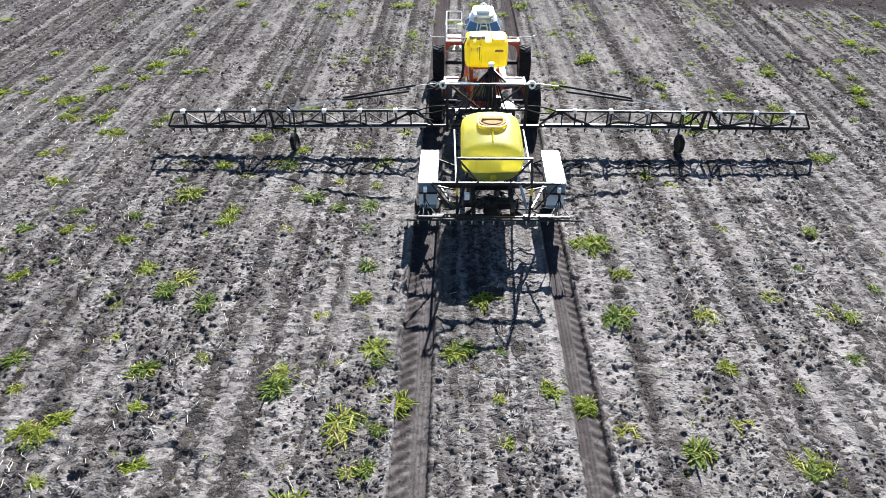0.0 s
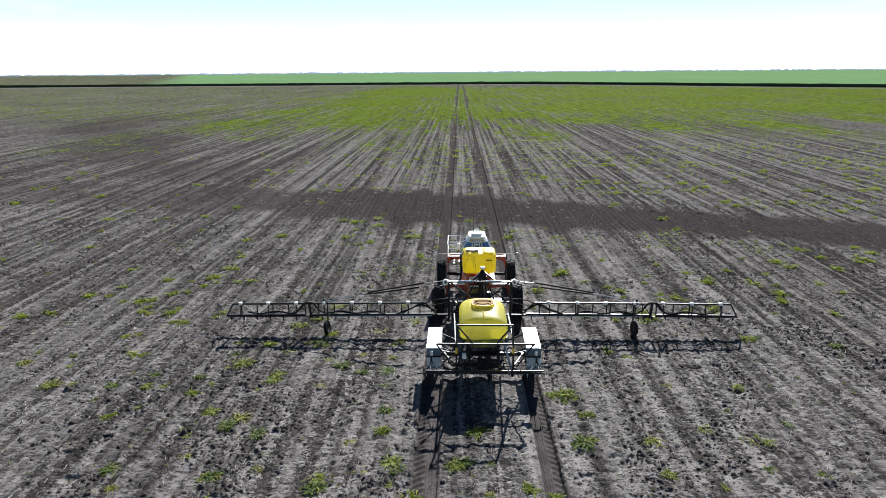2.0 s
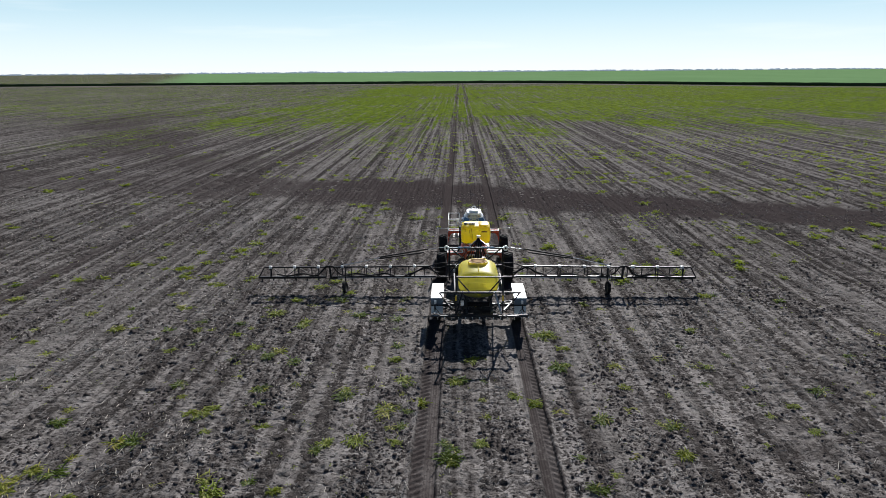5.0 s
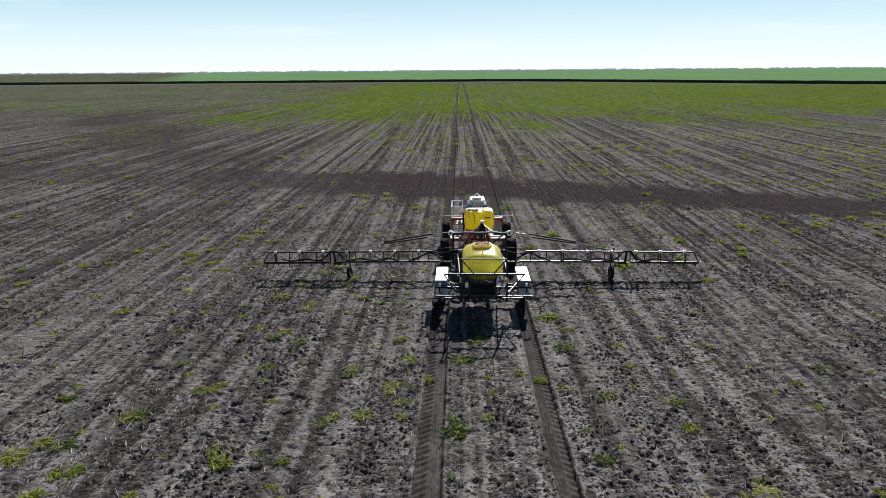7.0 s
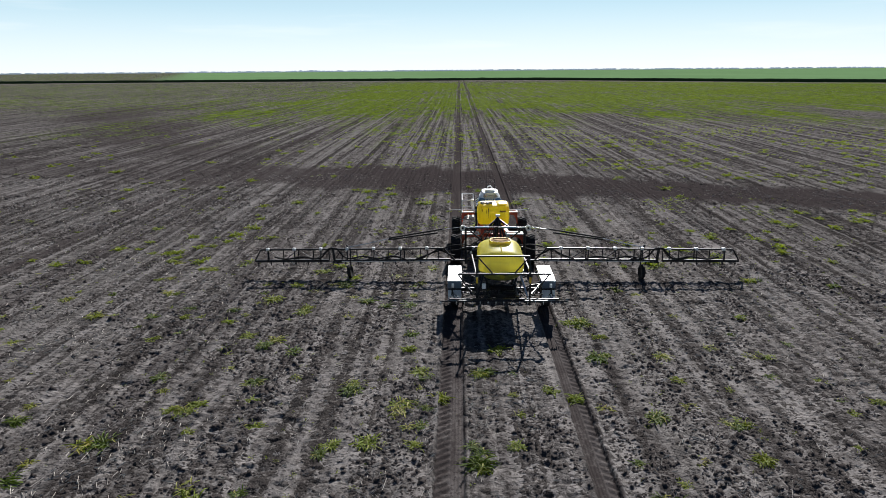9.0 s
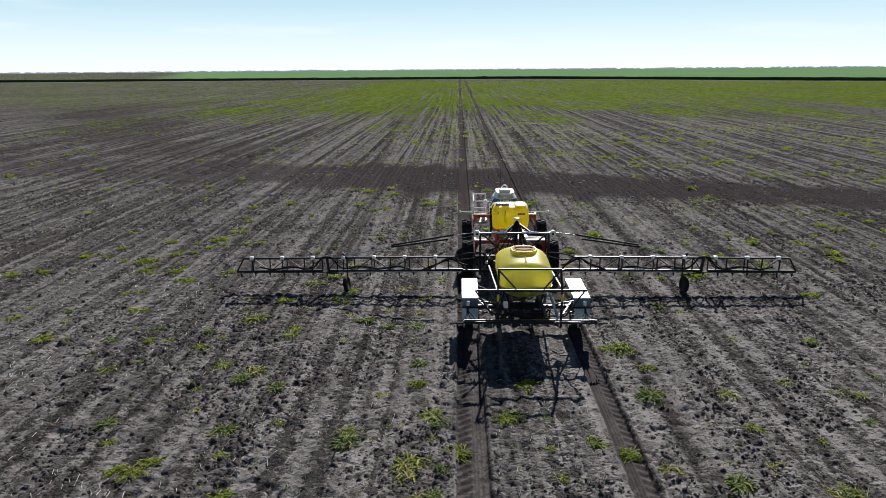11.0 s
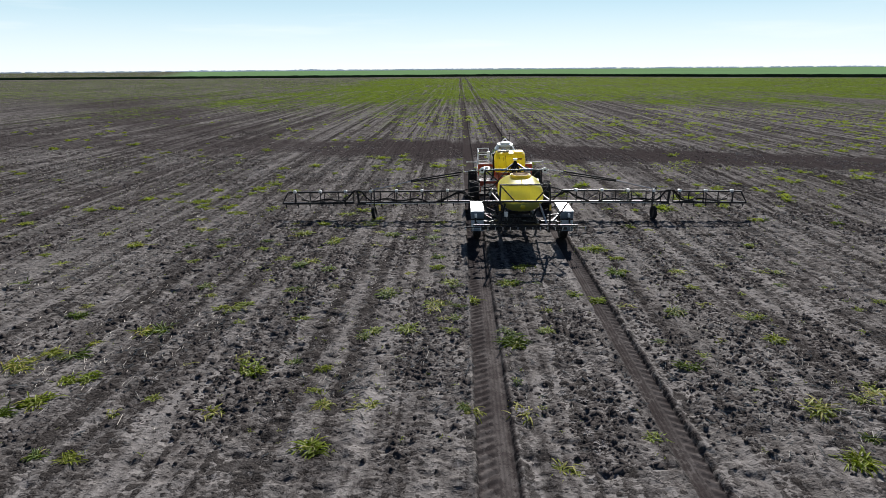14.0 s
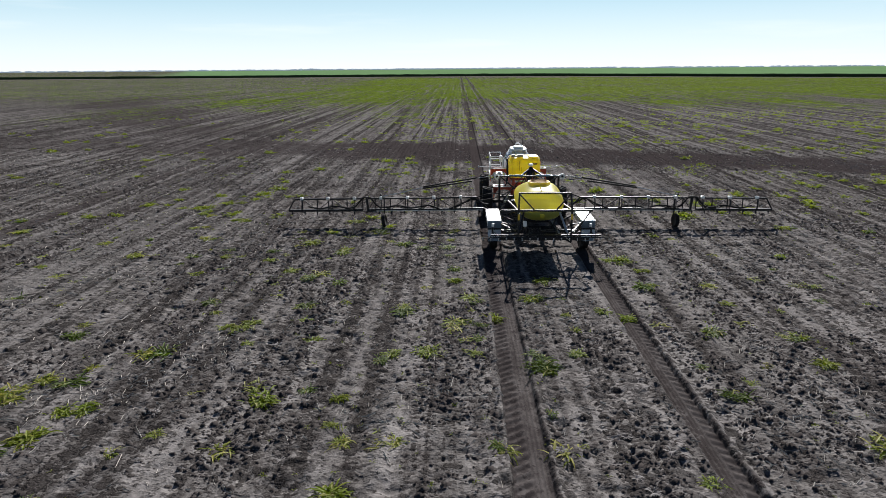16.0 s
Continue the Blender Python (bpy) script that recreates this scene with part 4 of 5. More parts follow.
def boom_wing(s):
    """One side: an inner and an outer lattice section, hinged, with sensors, hoses, nozzles and a support wheel."""
    def rail_z(x):
        return 0.63 - 0.0075 * (x - 1.8), 1.09 - 0.008 * (x - 1.8)

    bm = bmesh.new()
    for a, b in ((1.75, 6.45), (6.62, 9.62)):
        bar(bm, (s * a, BY, rail_z(a)[0]), (s * b, BY - 0.02, rail_z(b)[0]), 0.095, 0.085)
    wing = part("boom_wing", bm, BLACK, boom, "black lattice boom wing with white sensor heads")
    for a, b in ((2.05, 6.40), (6.55, 9.36)):
        part("top_rail", bar(bmesh.new(), (s * a, BY, rail_z(a)[1]), (s * b, BY, rail_z(b)[1]), 0.062), BLACK, wing)
    part("bottom_channel", bar(bmesh.new(), (s * 1.8, BY - 0.09, 0.60), (s * 6.1, BY - 0.09, 0.57), 0.045, 0.03), STEEL, wing, "bare steel spray line")
    part("bottom_channel", bar(bmesh.new(), (s * 6.3, BY - 0.09, 0.57), (s * 9.4, BY - 0.09, 0.545), 0.035, 0.025), BLACK, wing)
    part("end_brace", bar(bmesh.new(), (s * 9.36, BY, rail_z(9.36)[1]), (s * 9.62, BY - 0.02, rail_z(9.6)[0]), 0.05), BLACK, wing)
    part("root_brace", bar(bmesh.new(), (s * 2.05, BY, 1.09), (s * 1.60, BY, 0.62), 0.055), BLACK, wing)
    xs = [2.25, 2.95, 3.6, 4.25, 4.9, 5.5, 6.1, 6.42, 6.62, 7.25, 7.85, 8.45, 9.05]
    for k, x in enumerate(xs):
        lo, hi = rail_z(x)
        part("strut", bar(bmesh.new(), (s * x, BY, lo), (s * x, BY, hi), 0.04), BLACK, wing)
        if k + 1 < len(xs) and x not in (6.42,):
            nx = xs[k + 1]
            up = k % 2 == 0
            part("brace", bar(bmesh.new(), (s * x, BY, hi if up else lo), (s * nx, BY, rail_z(nx)[0] if up else rail_z(nx)[1]), 0.028), BLACK, wing)
    part("hinge", bar(bmesh.new(), (s * 6.40, BY - 0.02, 0.57), (s * 6.46, BY - 0.02, 1.14), 0.09), BLACK, wing)
    part("hinge_plate", box(bmesh.new(), (s * 6.25, BY - 0.06, 0.53), (0.42, 0.10, 0.03), 0.01), BLACK, wing)
    for k in range(7):
        x = 2.6 + 1.06 * k if s > 0 else 2.7 + 1.06 * k
        hi = rail_z(x)[1]
        if "sensor" not in PROTO:
            bmh = box(bmesh.new(), (0, 0, 0), (0.12, 0.17, 0.10), 0.022)
            box(bmh, (0, -0.06, 0.055), (0.09, 0.09, 0.03), 0.01)
            PROTO["sensor"] = sn = part("sensor_head", bmh, WHITE, wing, "white optical weed-sensor head")
            sn.location = (s * x, BY - 0.05, hi + 0.03)
            bmh = sweep(bmesh.new(), [(0, -0.02, -0.03), (0.02, -0.06, -0.16), (0.015, -0.10, -0.30), (0.0, -0.10, -0.44)], 0.024, 8)
            PROTO["arm"] = part("sensor_arm", bmh, BLACK, sn)
        else:
            sn = share("sensor_head", PROTO["sensor"], pose(s * x, BY - 0.05, hi + 0.03), wing)
            share("sensor_arm", PROTO["arm"], Matrix.Identity(4), sn)
    for k in range(16):
        x = 1.95 + 0.5 * k
        if "nozzle" not in PROTO:
            nb = box(bmesh.new(), (0, 0, 0), (0.06, 0.06, 0.06), 0.01)
            sweep(nb, [(0, 0, -0.02), (0, 0, -0.10)], [0.022, 0.012], 8)
            PROTO["nozzle"] = part("nozzle", nb, BLACK, wing)
            PROTO["nozzle"].location = (s * x, BY - 0.10, rail_z(x)[0] - 0.07)
        else:
            share("nozzle", PROTO["nozzle"], pose(s * x, BY - 0.10, rail_z(x)[0] - 0.07), wing)
    hose = bmesh.new()
    pts = []
    for k in range(90):
        x = 1.6 + 7.2 * k / 89
        lo, hi = rail_z(x)
        v = 0.28 + 0.10 * math.sin(x * 5.1)
        for cx in (2.55, 6.45):
            v += 0.95 * math.exp(-((x - cx) / 0.33) ** 2) if cx > 3 else 0.75 * math.exp(-((x - 2.2) / 0.35) ** 2)
        v -= 0.22 * math.exp(-((x - 3.3) / 0.4) ** 2)
        pts.append((s * x, BY - 0.07, lo + (hi - lo) * min(v, 1.12)))
    sweep(hose, pts, 0.032, 8)
    sweep(hose, [(p[0], p[1] + 0.09, p[2] - 0.05 + 0.03 * math.sin(p[0] * 9)) for p in pts[5:80]], 0.02, 6)
    part("hose", hose, HOSE, wing, "thick black hose looped along the boom")
    # support wheel
    leg = bmesh.new()
    bar(leg, (s * 5.75, BY - 0.05, 1.12), (s * 5.75, BY - 0.10, 0.42), 0.05)
    bar(leg, (s * 5.75, BY - 0.08, 0.42), (s * 5.75, BY - 0.50, 0.29), 0.05)
    lg = part("wheel_leg", leg, BLACK, wing)
    t = tyre_mesh(bmesh.new(), (0, 0, 0), 0.27, 0.13, ribs=4)
    tp = part("support_tyre", t, RUBBER, lg, "small black support tyre")
    tp.matrix_basis = pose(s * 5.72, BY - 0.45, 0.25, 0, -9 if s < 0 else 2, 6 * s)
    # fold linkage: wire, strap pair, rod
    part("stay_wire", sweep(bmesh.new(), [(s * 1.34, BY - 0.05, 1.97), (s * 2.1, BY - 0.02, 1.86)], 0.012, 6), STEEL, wing)
    part("stay_wire", sweep(bmesh.new(), curve_points((s * 1.34, BY - 0.1, 1.93), (s * 1.95, BY - 0.1, 1.80), 0.06, 8), 0.012, 6), HOSE, wing)
    part("fold_strap", bar(bmesh.new(), (s * 2.05, BY, 1.88), (s * 4.2, BY - 0.12, 1.54), 0.055), RUBBER, wing, "black boom-fold strap")
    part("fold_strap", bar(bmesh.new(), (s * 2.25, BY - 0.22, 1.78), (s * 4.2, BY - 0.2, 1.50), 0.055), RUBBER, wing)
    part("fold_rod", sweep(bmesh.new(), [(s * 4.2, BY - 0.14, 1.52), (s * 5.1, BY - 0.1, 1.30), (s * 5.85, BY, 1.13)], 0.018, 8), STEEL, wing, "bare steel fold rod")
    part("rod_bracket", bar(bmesh.new(), (s * 5.80, BY, 1.05), (s * 5.90, BY, 1.23), 0.10, 0.06), BLACK, wing)


for side in (-1, 1):
    boom_wing(side)

# ---- the red self-propelled machine in front ----
car = thing("self_propelled_sprayer", "red self-propelled sprayer with yellow tank and white cab", "sprayer")
for s in (-1, 1):
    wheel(car, (s * 1.56, 6.15, 0.565), 0.615, 0.43, s, lugs=20)
    wheel(car, (s * 1.56, 9.65, 0.555), 0.605, 0.42, s, lugs=20)
frame_bm = bmesh.new()
for s in (-1, 1):
    bar(frame_bm, (s * 0.42, 5.0, 0.95), (s * 0.42, 11.0, 0.95), 0.11, 0.18)
for y in (5.1, 5.95, 7.0, 8.2, 9.65, 10.8):
    bar(frame_bm, (-0.42, y, 0.95), (0.42, y, 0.95), 0.10, 0.14)
part("main_frame", frame_bm, RED, car, "red steel main frame")
for y in (6.15, 9.65):
    part("axle_beam", bar(bmesh.new(), (-1.32, y, 0.56), (1.32, y, 0.56), 0.10, 0.12), RUBBER, car)
part("drawbar", bar(bmesh.new(), (0, 4.4, 0.78), (0, 5.3, 0.80), 0.12), BLACK, car)


def arch_plate(bm, x0, x1, y, top, drop, t=0.06):
    """A plate across the machine with a rounded opening below."""
    n = 12
    upper = [(x0 + (x1 - x0) * k / n, top) for k in range(n + 1)]
    mid, half = (x0 + x1) / 2, abs(x1 - x0) / 2
    lower = [(x, drop + (top - 0.11 - drop) * max(0, 1 - min(1, abs(x - mid) / (half * 0.94)) ** 4) ** 0.5) for x, _ in upper]
    for f in range(n):
        vs = []
        for yy in (y - t / 2, y + t / 2):
            vs.append([bm.verts.new((upper[f][0], yy, upper[f][1])), bm.verts.new((upper[f + 1][0], yy, upper[f + 1][1])), bm.verts.new((lower[f + 1][0], yy, lower[f + 1][1])), bm.verts.new((lower[f][0], yy, lower[f][1]))])
        bm.faces.new(vs[0])
        bm.faces.new(vs[1][::-1])
        for k in range(4):
            bm.faces.new((vs[0][k], vs[1][k], vs[1][(k + 1) % 4], vs[0][(k + 1) % 4]))
    bmesh.ops.remove_doubles(bm, verts=bm.verts, dist=0.0005)
    return bm


for y, top in ((6.24, 1.16), (9.15, 1.50)):
    for s in (-1, 1):
        g = part("leg_plate", arch_plate(bmesh.new(), s * 0.46, s * 1.30, y, top, top - 0.62), RED, car, "red arched leg plate")
        part("tray", box(bmesh.new(), (s * 0.93, y + 0.19, top - 0.03), (0.74, 0.42, 0.05), 0.012), RED, g)
        edge = bmesh.new()
        for e in (-1, 1):
            bar(edge, (s * 0.57, y + 0.19 + e * 0.20, top + 0.015), (s * 1.30, y + 0.19 + e * 0.20, top + 0.015), 0.065, 0.04)
            bar(edge, (s * 0.93 + e * 0.345, y, top + 0.015), (s * 0.93 + e * 0.345, y + 0.38, top + 0.015), 0.065, 0.04)
        part("tray_edge", edge, WHITE, g, "white tray edge")
        part("inner_plate", box(bmesh.new(), (s * 0.50, y + 0.1, top - 0.35), (0.08, 0.4, 0.6), 0.01), RED, g)
for s in (-1, 1):
    g = sweep(bmesh.new(), [(s * 0.5, 9.5, 1.52), (s * 1.86, 9.5, 1.56)], 0.018, 8)
    sweep(g, [(s * 1.84, 9.5, 1.52), (s * 1.84, 9.5, 1.60)], 0.03, 8)
    part("marker_arm", g, WHITE, car, "thin white marker arm")
    box_bm = box(bmesh.new(), (s * 0.62, 7.42, 1.10), (0.22, 1.3, 0.10), 0.02)
    part("tank_bed", box_bm, RED, car)
    part("bed_post", box(bmesh.new(), (s * 0.42, 6.55, 1.30), (0.12, 0.14, 0.42), 0.015), RED, car)

rings = []
for f, k in ((0, 0.30), (0.012, 0.62), (0.03, 0.86), (0.07, 0.95), (0.14, 0.985), (0.3, 1.0), (0.7, 1.0), (0.86, 0.985), (0.93, 0.95), (0.97, 0.86), (0.988, 0.62), (1, 0.30)):
    rings.append([(0.06 - 0.70 + 1.40 * f, 7.25 + u * k, 1.90 + v * k) for u, v in oval(0.74, 0.47, 3.2, 40)])
front_tank = part("front_tank", loft(bmesh.new(), rings), YELLOW, car, "stained yellow moulded plastic tank")
lip = bmesh.new()
loft(lip, [[(0.42 + u, 7.15 + v, z) for u, v in oval(a, b, 3.6, 32)] for z, a, b in ((2.30, 0.24, 0.40), (2.372, 0.235, 0.395), (2.382, 0.21, 0.37))])
part("tank_step", lip, YELLOW, front_tank)
strap = bmesh.new()
for x in (-0.16, -0.48):
    pts = [(x, 7.25 + u * 1.012, 1.90 + v * 1.012) for u, v in oval(0.74, 0.47, 3.2, 40)]
    sweep(strap, pts[14:36], 0.012, 6)
part("tank_band", strap, YELLOW, front_tank)
for x, w, z0, z1 in ((-0.17, 0.03, 1.80, 2.24), (-0.25, 0.014, 2.02, 2.2), (-0.42, 0.02, 2.08, 2.2), (-0.10, 0.012, 1.7, 1.98)):
    part("stain_run", box(bmesh.new(), (x, 6.51, (z0 + z1) / 2), (w, 0.012, z1 - z0), 0.004), STAIN, front_tank, "brown chemical run stain")
part("maker_plate", box(bmesh.new(), (0.44, 6.512, 2.10), (0.26, 0.012, 0.07), 0.004), BROWN, front_tank, "small dark unreadable maker's mark")
sp = sweep(bmesh.new(), [(-0.62, 6.9, 2.36), (-0.70, 6.62, 2.28), (-0.70, 6.5, 2.0), (-0.68, 6.48, 1.6), (-0.72, 6.45, 1.3), (-0.8, 6.4, 1.15)], 0.045, 10)
part("filler_hose", sp, HOSE, front_tank, "thick black filler hose")
top = bmesh.new()
for x, y in ((-0.42, 6.95), (-0.2, 6.9), (-0.05, 6.95)):
    sweep(top, [(x, y, 2.33), (x, y, 2.44)], 0.07, 14)
box(top, (-0.25, 7.0, 2.38), (0.5, 0.1, 0.06), 0.02)
part("tank_fittings", top, RIM, front_tank, "pale tank-top fittings")

# cab: eight-sided, sloping in to a small roof
CAB = ((1.10, 0.58, 0.90), (1.80, 0.64, 1.00), (1.88, 0.635, 0.99), (2.32, 0.38, 0.56))
CAB_Y = 9.80


def cab_ring(z):
    """The eight corners of the cab's shell at height z."""
    hw, hy = (float(np.interp(z, [c[0] for c in CAB], [c[k] for c in CAB])) for k in (1, 2))
    a, b = hw * 0.42, hy * 0.55
    return [Vector((0.02 + x, CAB_Y + y, z)) for x, y in ((-a, -hy), (a, -hy), (hw, -b), (hw, b), (a, hy), (-a, hy), (-hw, b), (-hw, -b))]


body = loft(bmesh.new(), [cab_ring(c[0]) for c in CAB])
bmesh.ops.bevel(body, geom=body.edges[:], offset=0.025, segments=2, affect="EDGES")
cab = part("cab", body, WHITE, car, "white cab with sloping sides")
for k in range(8):
    low, high = cab_ring(1.89), cab_ring(2.15)
    quad = [low[k].lerp(low[(k + 1) % 8], 0.06), low[k].lerp(low[(k + 1) % 8], 0.94), high[k].lerp(high[(k + 1) % 8], 0.94), high[k].lerp(high[(k + 1) % 8], 0.06)]
    out = (quad[1] - quad[0]).cross(quad[3] - quad[0]).normalized()
    pane = loft(bmesh.new(), [[q - out * 0.012 for q in quad], [q + out * 0.008 for q in quad]])
    part("cab_window", pane, GLASS, cab, "blue-tinted cab window")
for sx in (-1, 1):
    part("rear_bracket", bar(bmesh.new(), (0.02 + sx * 0.15, 8.80, 1.93), (0.02 + sx * 0.06, 9.14, 2.28), 0.035), WHITE, cab, "white bracket before the rear window")
    lamp = sweep(bmesh.new(), [(0.02 + sx * 0.27, 9.04, 2.27), (0.02 + sx * 0.27, 9.08, 2.27), (0.02 + sx * 0.27, 9.20, 2.30)], [0.05, 0.07, 0.05], 12)
    part("work_lamp", lamp, RIM, cab, "grey round work lamp")
for z, w, y in ((2.00, 0.14, 8.84), (2.12, 0.10, 8.96), (2.25, 0.07, 9.08)):
    part("rear_bracket", bar(bmesh.new(), (0.02 - w, y, z), (0.02 + w, y, z), 0.04), WHITE, cab)
part("roof", loft(bmesh.new(), [[(u + 0.02, 9.75 + v, z) for u, v in oval(a, b, 4, 32)] for z, a, b in ((2.31, 0.36, 0.58), (2.34, 0.39, 0.62), (2.41, 0.375, 0.60), (2.43, 0.30, 0.48))]), WHITE, cab, "small white cab roof")
ac = box(bmesh.new(), (0.02, 9.50, 2.47), (0.46, 0.34, 0.11), 0.03)
rf = part("roof_unit", ac, WHITE, cab, "white roof air unit")
loop = sweep(bmesh.new(), [(0.02 + 0.13 * math.cos(a), 9.85, 2.44 + 0.19 * max(0, math.sin(a))) for a in [math.pi * k / 10 for k in range(11)]], 0.030, 8)
box(loop, (0.02, 9.72, 2.47), (0.16, 0.14, 0.10), 0.02)
part("roof_bracket", loop, WHITE, rf)
part("aerial", sweep(bmesh.new(), [(-0.12, 10.15, 2.38), (-0.13, 10.2, 3.40)], [0.012, 0.006], 6), BLACK, cab)
part("aerial", sweep(bmesh.new(), [(0.27, 10.1, 2.38), (0.27, 10.1, 2.90)], [0.018, 0.012], 6), BLACK, cab)
part("mirror", box(bmesh.new(), (-0.80, 9.30, 1.95), (0.16, 0.07, 0.30), 0.02), WHITE, cab, "white mirror housing")
part("mirror_arm", sweep(bmesh.new(), [(-0.75, 9.33, 2.0), (-0.52, 9.40, 2.0)], 0.015, 6), BLACK, cab)

# platform with hand rails beside the cab
plat = part("platform", box(bmesh.new(), (-1.0, 9.95, 1.18), (0.60, 1.75, 0.05), 0.01), RIM, car, "worn grey walkway platform")
rail = bmesh.new()
for y in (9.15, 10.8):
    for x in (-1.28, -0.73):
        sweep(rail, [(x, y, 1.2), (x, y, 2.06)], 0.020, 8)
    for z in (1.45, 1.75, 2.07):
        if y > 10 or z > 2:
            sweep(rail, [(-1.28, y, z), (-0.73, y, z)], 0.019, 8)
sweep(rail, [(-1.28, 9.15, 2.07), (-1.28, 10.8, 2.07)], 0.020, 8)
sweep(rail, [(-1.28, 9.15, 1.62), (-1.28, 10.8, 1.62)], 0.018, 8)
part("hand_rail", rail, WHITE, plat, "pale tubular hand rail")
gear = bmesh.new()
grng = random.Random(4)
for k in range(7):
    box(gear, (grng.uniform(-1.2, -0.8), grng.uniform(9.2, 9.6), 1.28), (grng.uniform(0.06, 0.16), 0.12, grng.uniform(0.08, 0.2)), 0.02)
part("platform_valves", gear, STEEL, plat, "bare steel valves and couplings")
engine = box(bmesh.new(), (0, 5.45, 0.98), (0.7, 0.6, 0.36), 0.04)
# wide black block added to stand in for deep shade on the ground
box(engine, (0, 5.30, 0.66), (1.84, 0.78, 0.34), 0.06)
box(engine, (0.1, 5.2, 0.8), (0.4, 0.3, 0.3), 0.04)
part("pump_unit", engine, BLACK, car)


# ---- plants ----
def leaf(bm, root, heading, length, width, lift, droop, rng, segs=3):
    """One strap-shaped leaf that rises and bends over, folded along its midrib."""
    d = Vector((math.cos(heading), math.sin(heading), 0))
    side = Vector((-d.y, d.x, 0))
    prev = None
    twist = rng.uniform(-0.35, 0.35)
    for i in range(segs + 1):
        f = i / segs
        c = Vector(root) + d * length * f * (1 - 0.12 * f * droop) + Vector((0, 0, length * (lift * f - droop * f * f)))
        w = width * (0.35 + 1.5 * f * (1 - f) * 1.6) * (1 if i < segs else 0.12)
        up = Vector((0, 0, w * 0.5))
        sd = (side * math.cos(twist) + Vector((0, 0, math.sin(twist)))) * w
        ring = [bm.verts.new(c + sd + up), bm.verts.new(c), bm.verts.new(c - sd + up)]
        if prev:
            bm.faces.new((prev[0], ring[0], ring[1], prev[1]))
            bm.faces.new((prev[1], ring[1], ring[2], prev[2]))
        prev = ring


def weed_proto(k, leaves, wide, upright, colour, dry):
    rng = random.Random(100 + k)
    root = new("weed")
    root.location = (0, 0, 0)
    bm, pale = bmesh.new(), bmesh.new()
    for i in range(leaves):
        a = rng.uniform(0, 2 * math.pi)
        young = rng.random()
        ln = rng.uniform(0.14, 0.46)
        target = pale if rng.random() < dry else bm
        leaf(target, (rng.gauss(0, 0.10), rng.gauss(0, 0.10), 0.0), a, ln, wide * rng.uniform(0.7, 1.2), upright * (0.35 + 0.9 * young), 0.35 + 0.75 * rng.random(), rng)
    part("leaves", bm, colour, root, smooth=False)
    if len(pale.verts):
        part("pale_leaves", pale, LEAF_DRY, root, "yellowing outer leaves", smooth=False)
    else:
        pale.free()
    return root


KINDS = [
    ("broad green rosette weed growing from dry soil", weed_proto(0, 130, 0.023, 0.8, LEAF, 0.16)),
    ("dense bushy green weed on bare soil", weed_proto(1, 120, 0.022, 0.75, LEAF_DARK, 0.08)),
    ("sparse spiky weed with pale dying leaves", weed_proto(2, 95, 0.019, 0.7, LEAF, 0.45)),
    ("bright green spreading weed on bare soil", weed_proto(3, 130, 0.021, 0.75, LEAF, 0.12)),
    ("wilted yellow-green weed lying flat", weed_proto(4, 105, 0.020, 0.4, LEAF, 0.55)),
    ("low leafy dark green weed", weed_proto(5, 120, 0.024, 0.7, LEAF_DARK, 0.12)),
]
KNOWN_A = [(-7.0, -5.2, 0.65), (-4.2, -5.6, 0.7), (-1.9, -5.9, 0.68), (1.5, -5.9, 0.67), (-8.2, -6.7, 0.83), (-7.9, -6.4, 0.52), (-6.6, -6.1, 0.49), (-6.2, -7.3, 0.56),
           (5.0, -7.1, 0.89), (4.2, -6.3, 0.67), (2.4, -1.0, 1.14), (-2.9, -1.9, 0.58), (-3.7, -3.6, 0.52), (-5.1, -0.4, 0.51), (-11.8, 4.9, 0.9), (-13.6, 6.0, 0.94)]
KNOWN_B = [(-14.5, 7.3, 0.79), (-12.0, 1.9, 0.89), (6.9, -3.3, 0.62), (7.9, -0.3, 0.5), (-5.9, 2.9, 0.99), (-4.0, 0.6, 0.59), (-6.7, 0.4, 0.71), (-8.4, -3.0, 0.5),
           (-7.4, -2.7, 0.45), (-9.1, -5.7, 0.46), (-2.9, -3.0, 0.59), (-0.9, -4.7, 0.62), (-0.3, -3.1, 0.68), (-7.6, 2.8, 0.72), (4.4, 2.4, 0.57), (-2.9, 3.2, 0.6)]
prng = random.Random(77)
places = []
for x, y, size in KNOWN_A + KNOWN_B:
    if size < 0.8:
        places.append((x, y, size))
    else:
        places += [(x + dx * size * 0.3, y + dy * size * 0.3, size * k) for dx, dy, k in ((-0.9, 0.1, 0.62), (0.35, 0.3, 0.68), (1.0, -0.3, 0.5), (-0.1, -0.8, 0.45))]


def weediness(x, y):
    strip = 0.45 if -12 < x < 0 and y < 3 else 0.0
    return 0.12 + strip + 0.45 * float(smooth(0.45, 0.75, value_noise(np.array([x / 6.0]), np.array([y / 7.0]), 41))[0])


while len(places) < 298:
    y = -13.8 + 19 * prng.random()
    x = prng.uniform(-0.85, 0.85) * (y + 27)
    if abs(x) < 2.3 and -4.5 < y < 11.5 or abs(abs(x) - TRACK) < 0.4 or prng.random() > weediness(x, y) * (0.75 if y < -3 else 0.9):
        continue
    places.append((x, y, prng.choice((0.38, 0.46, 0.54, 0.64, 0.82))))
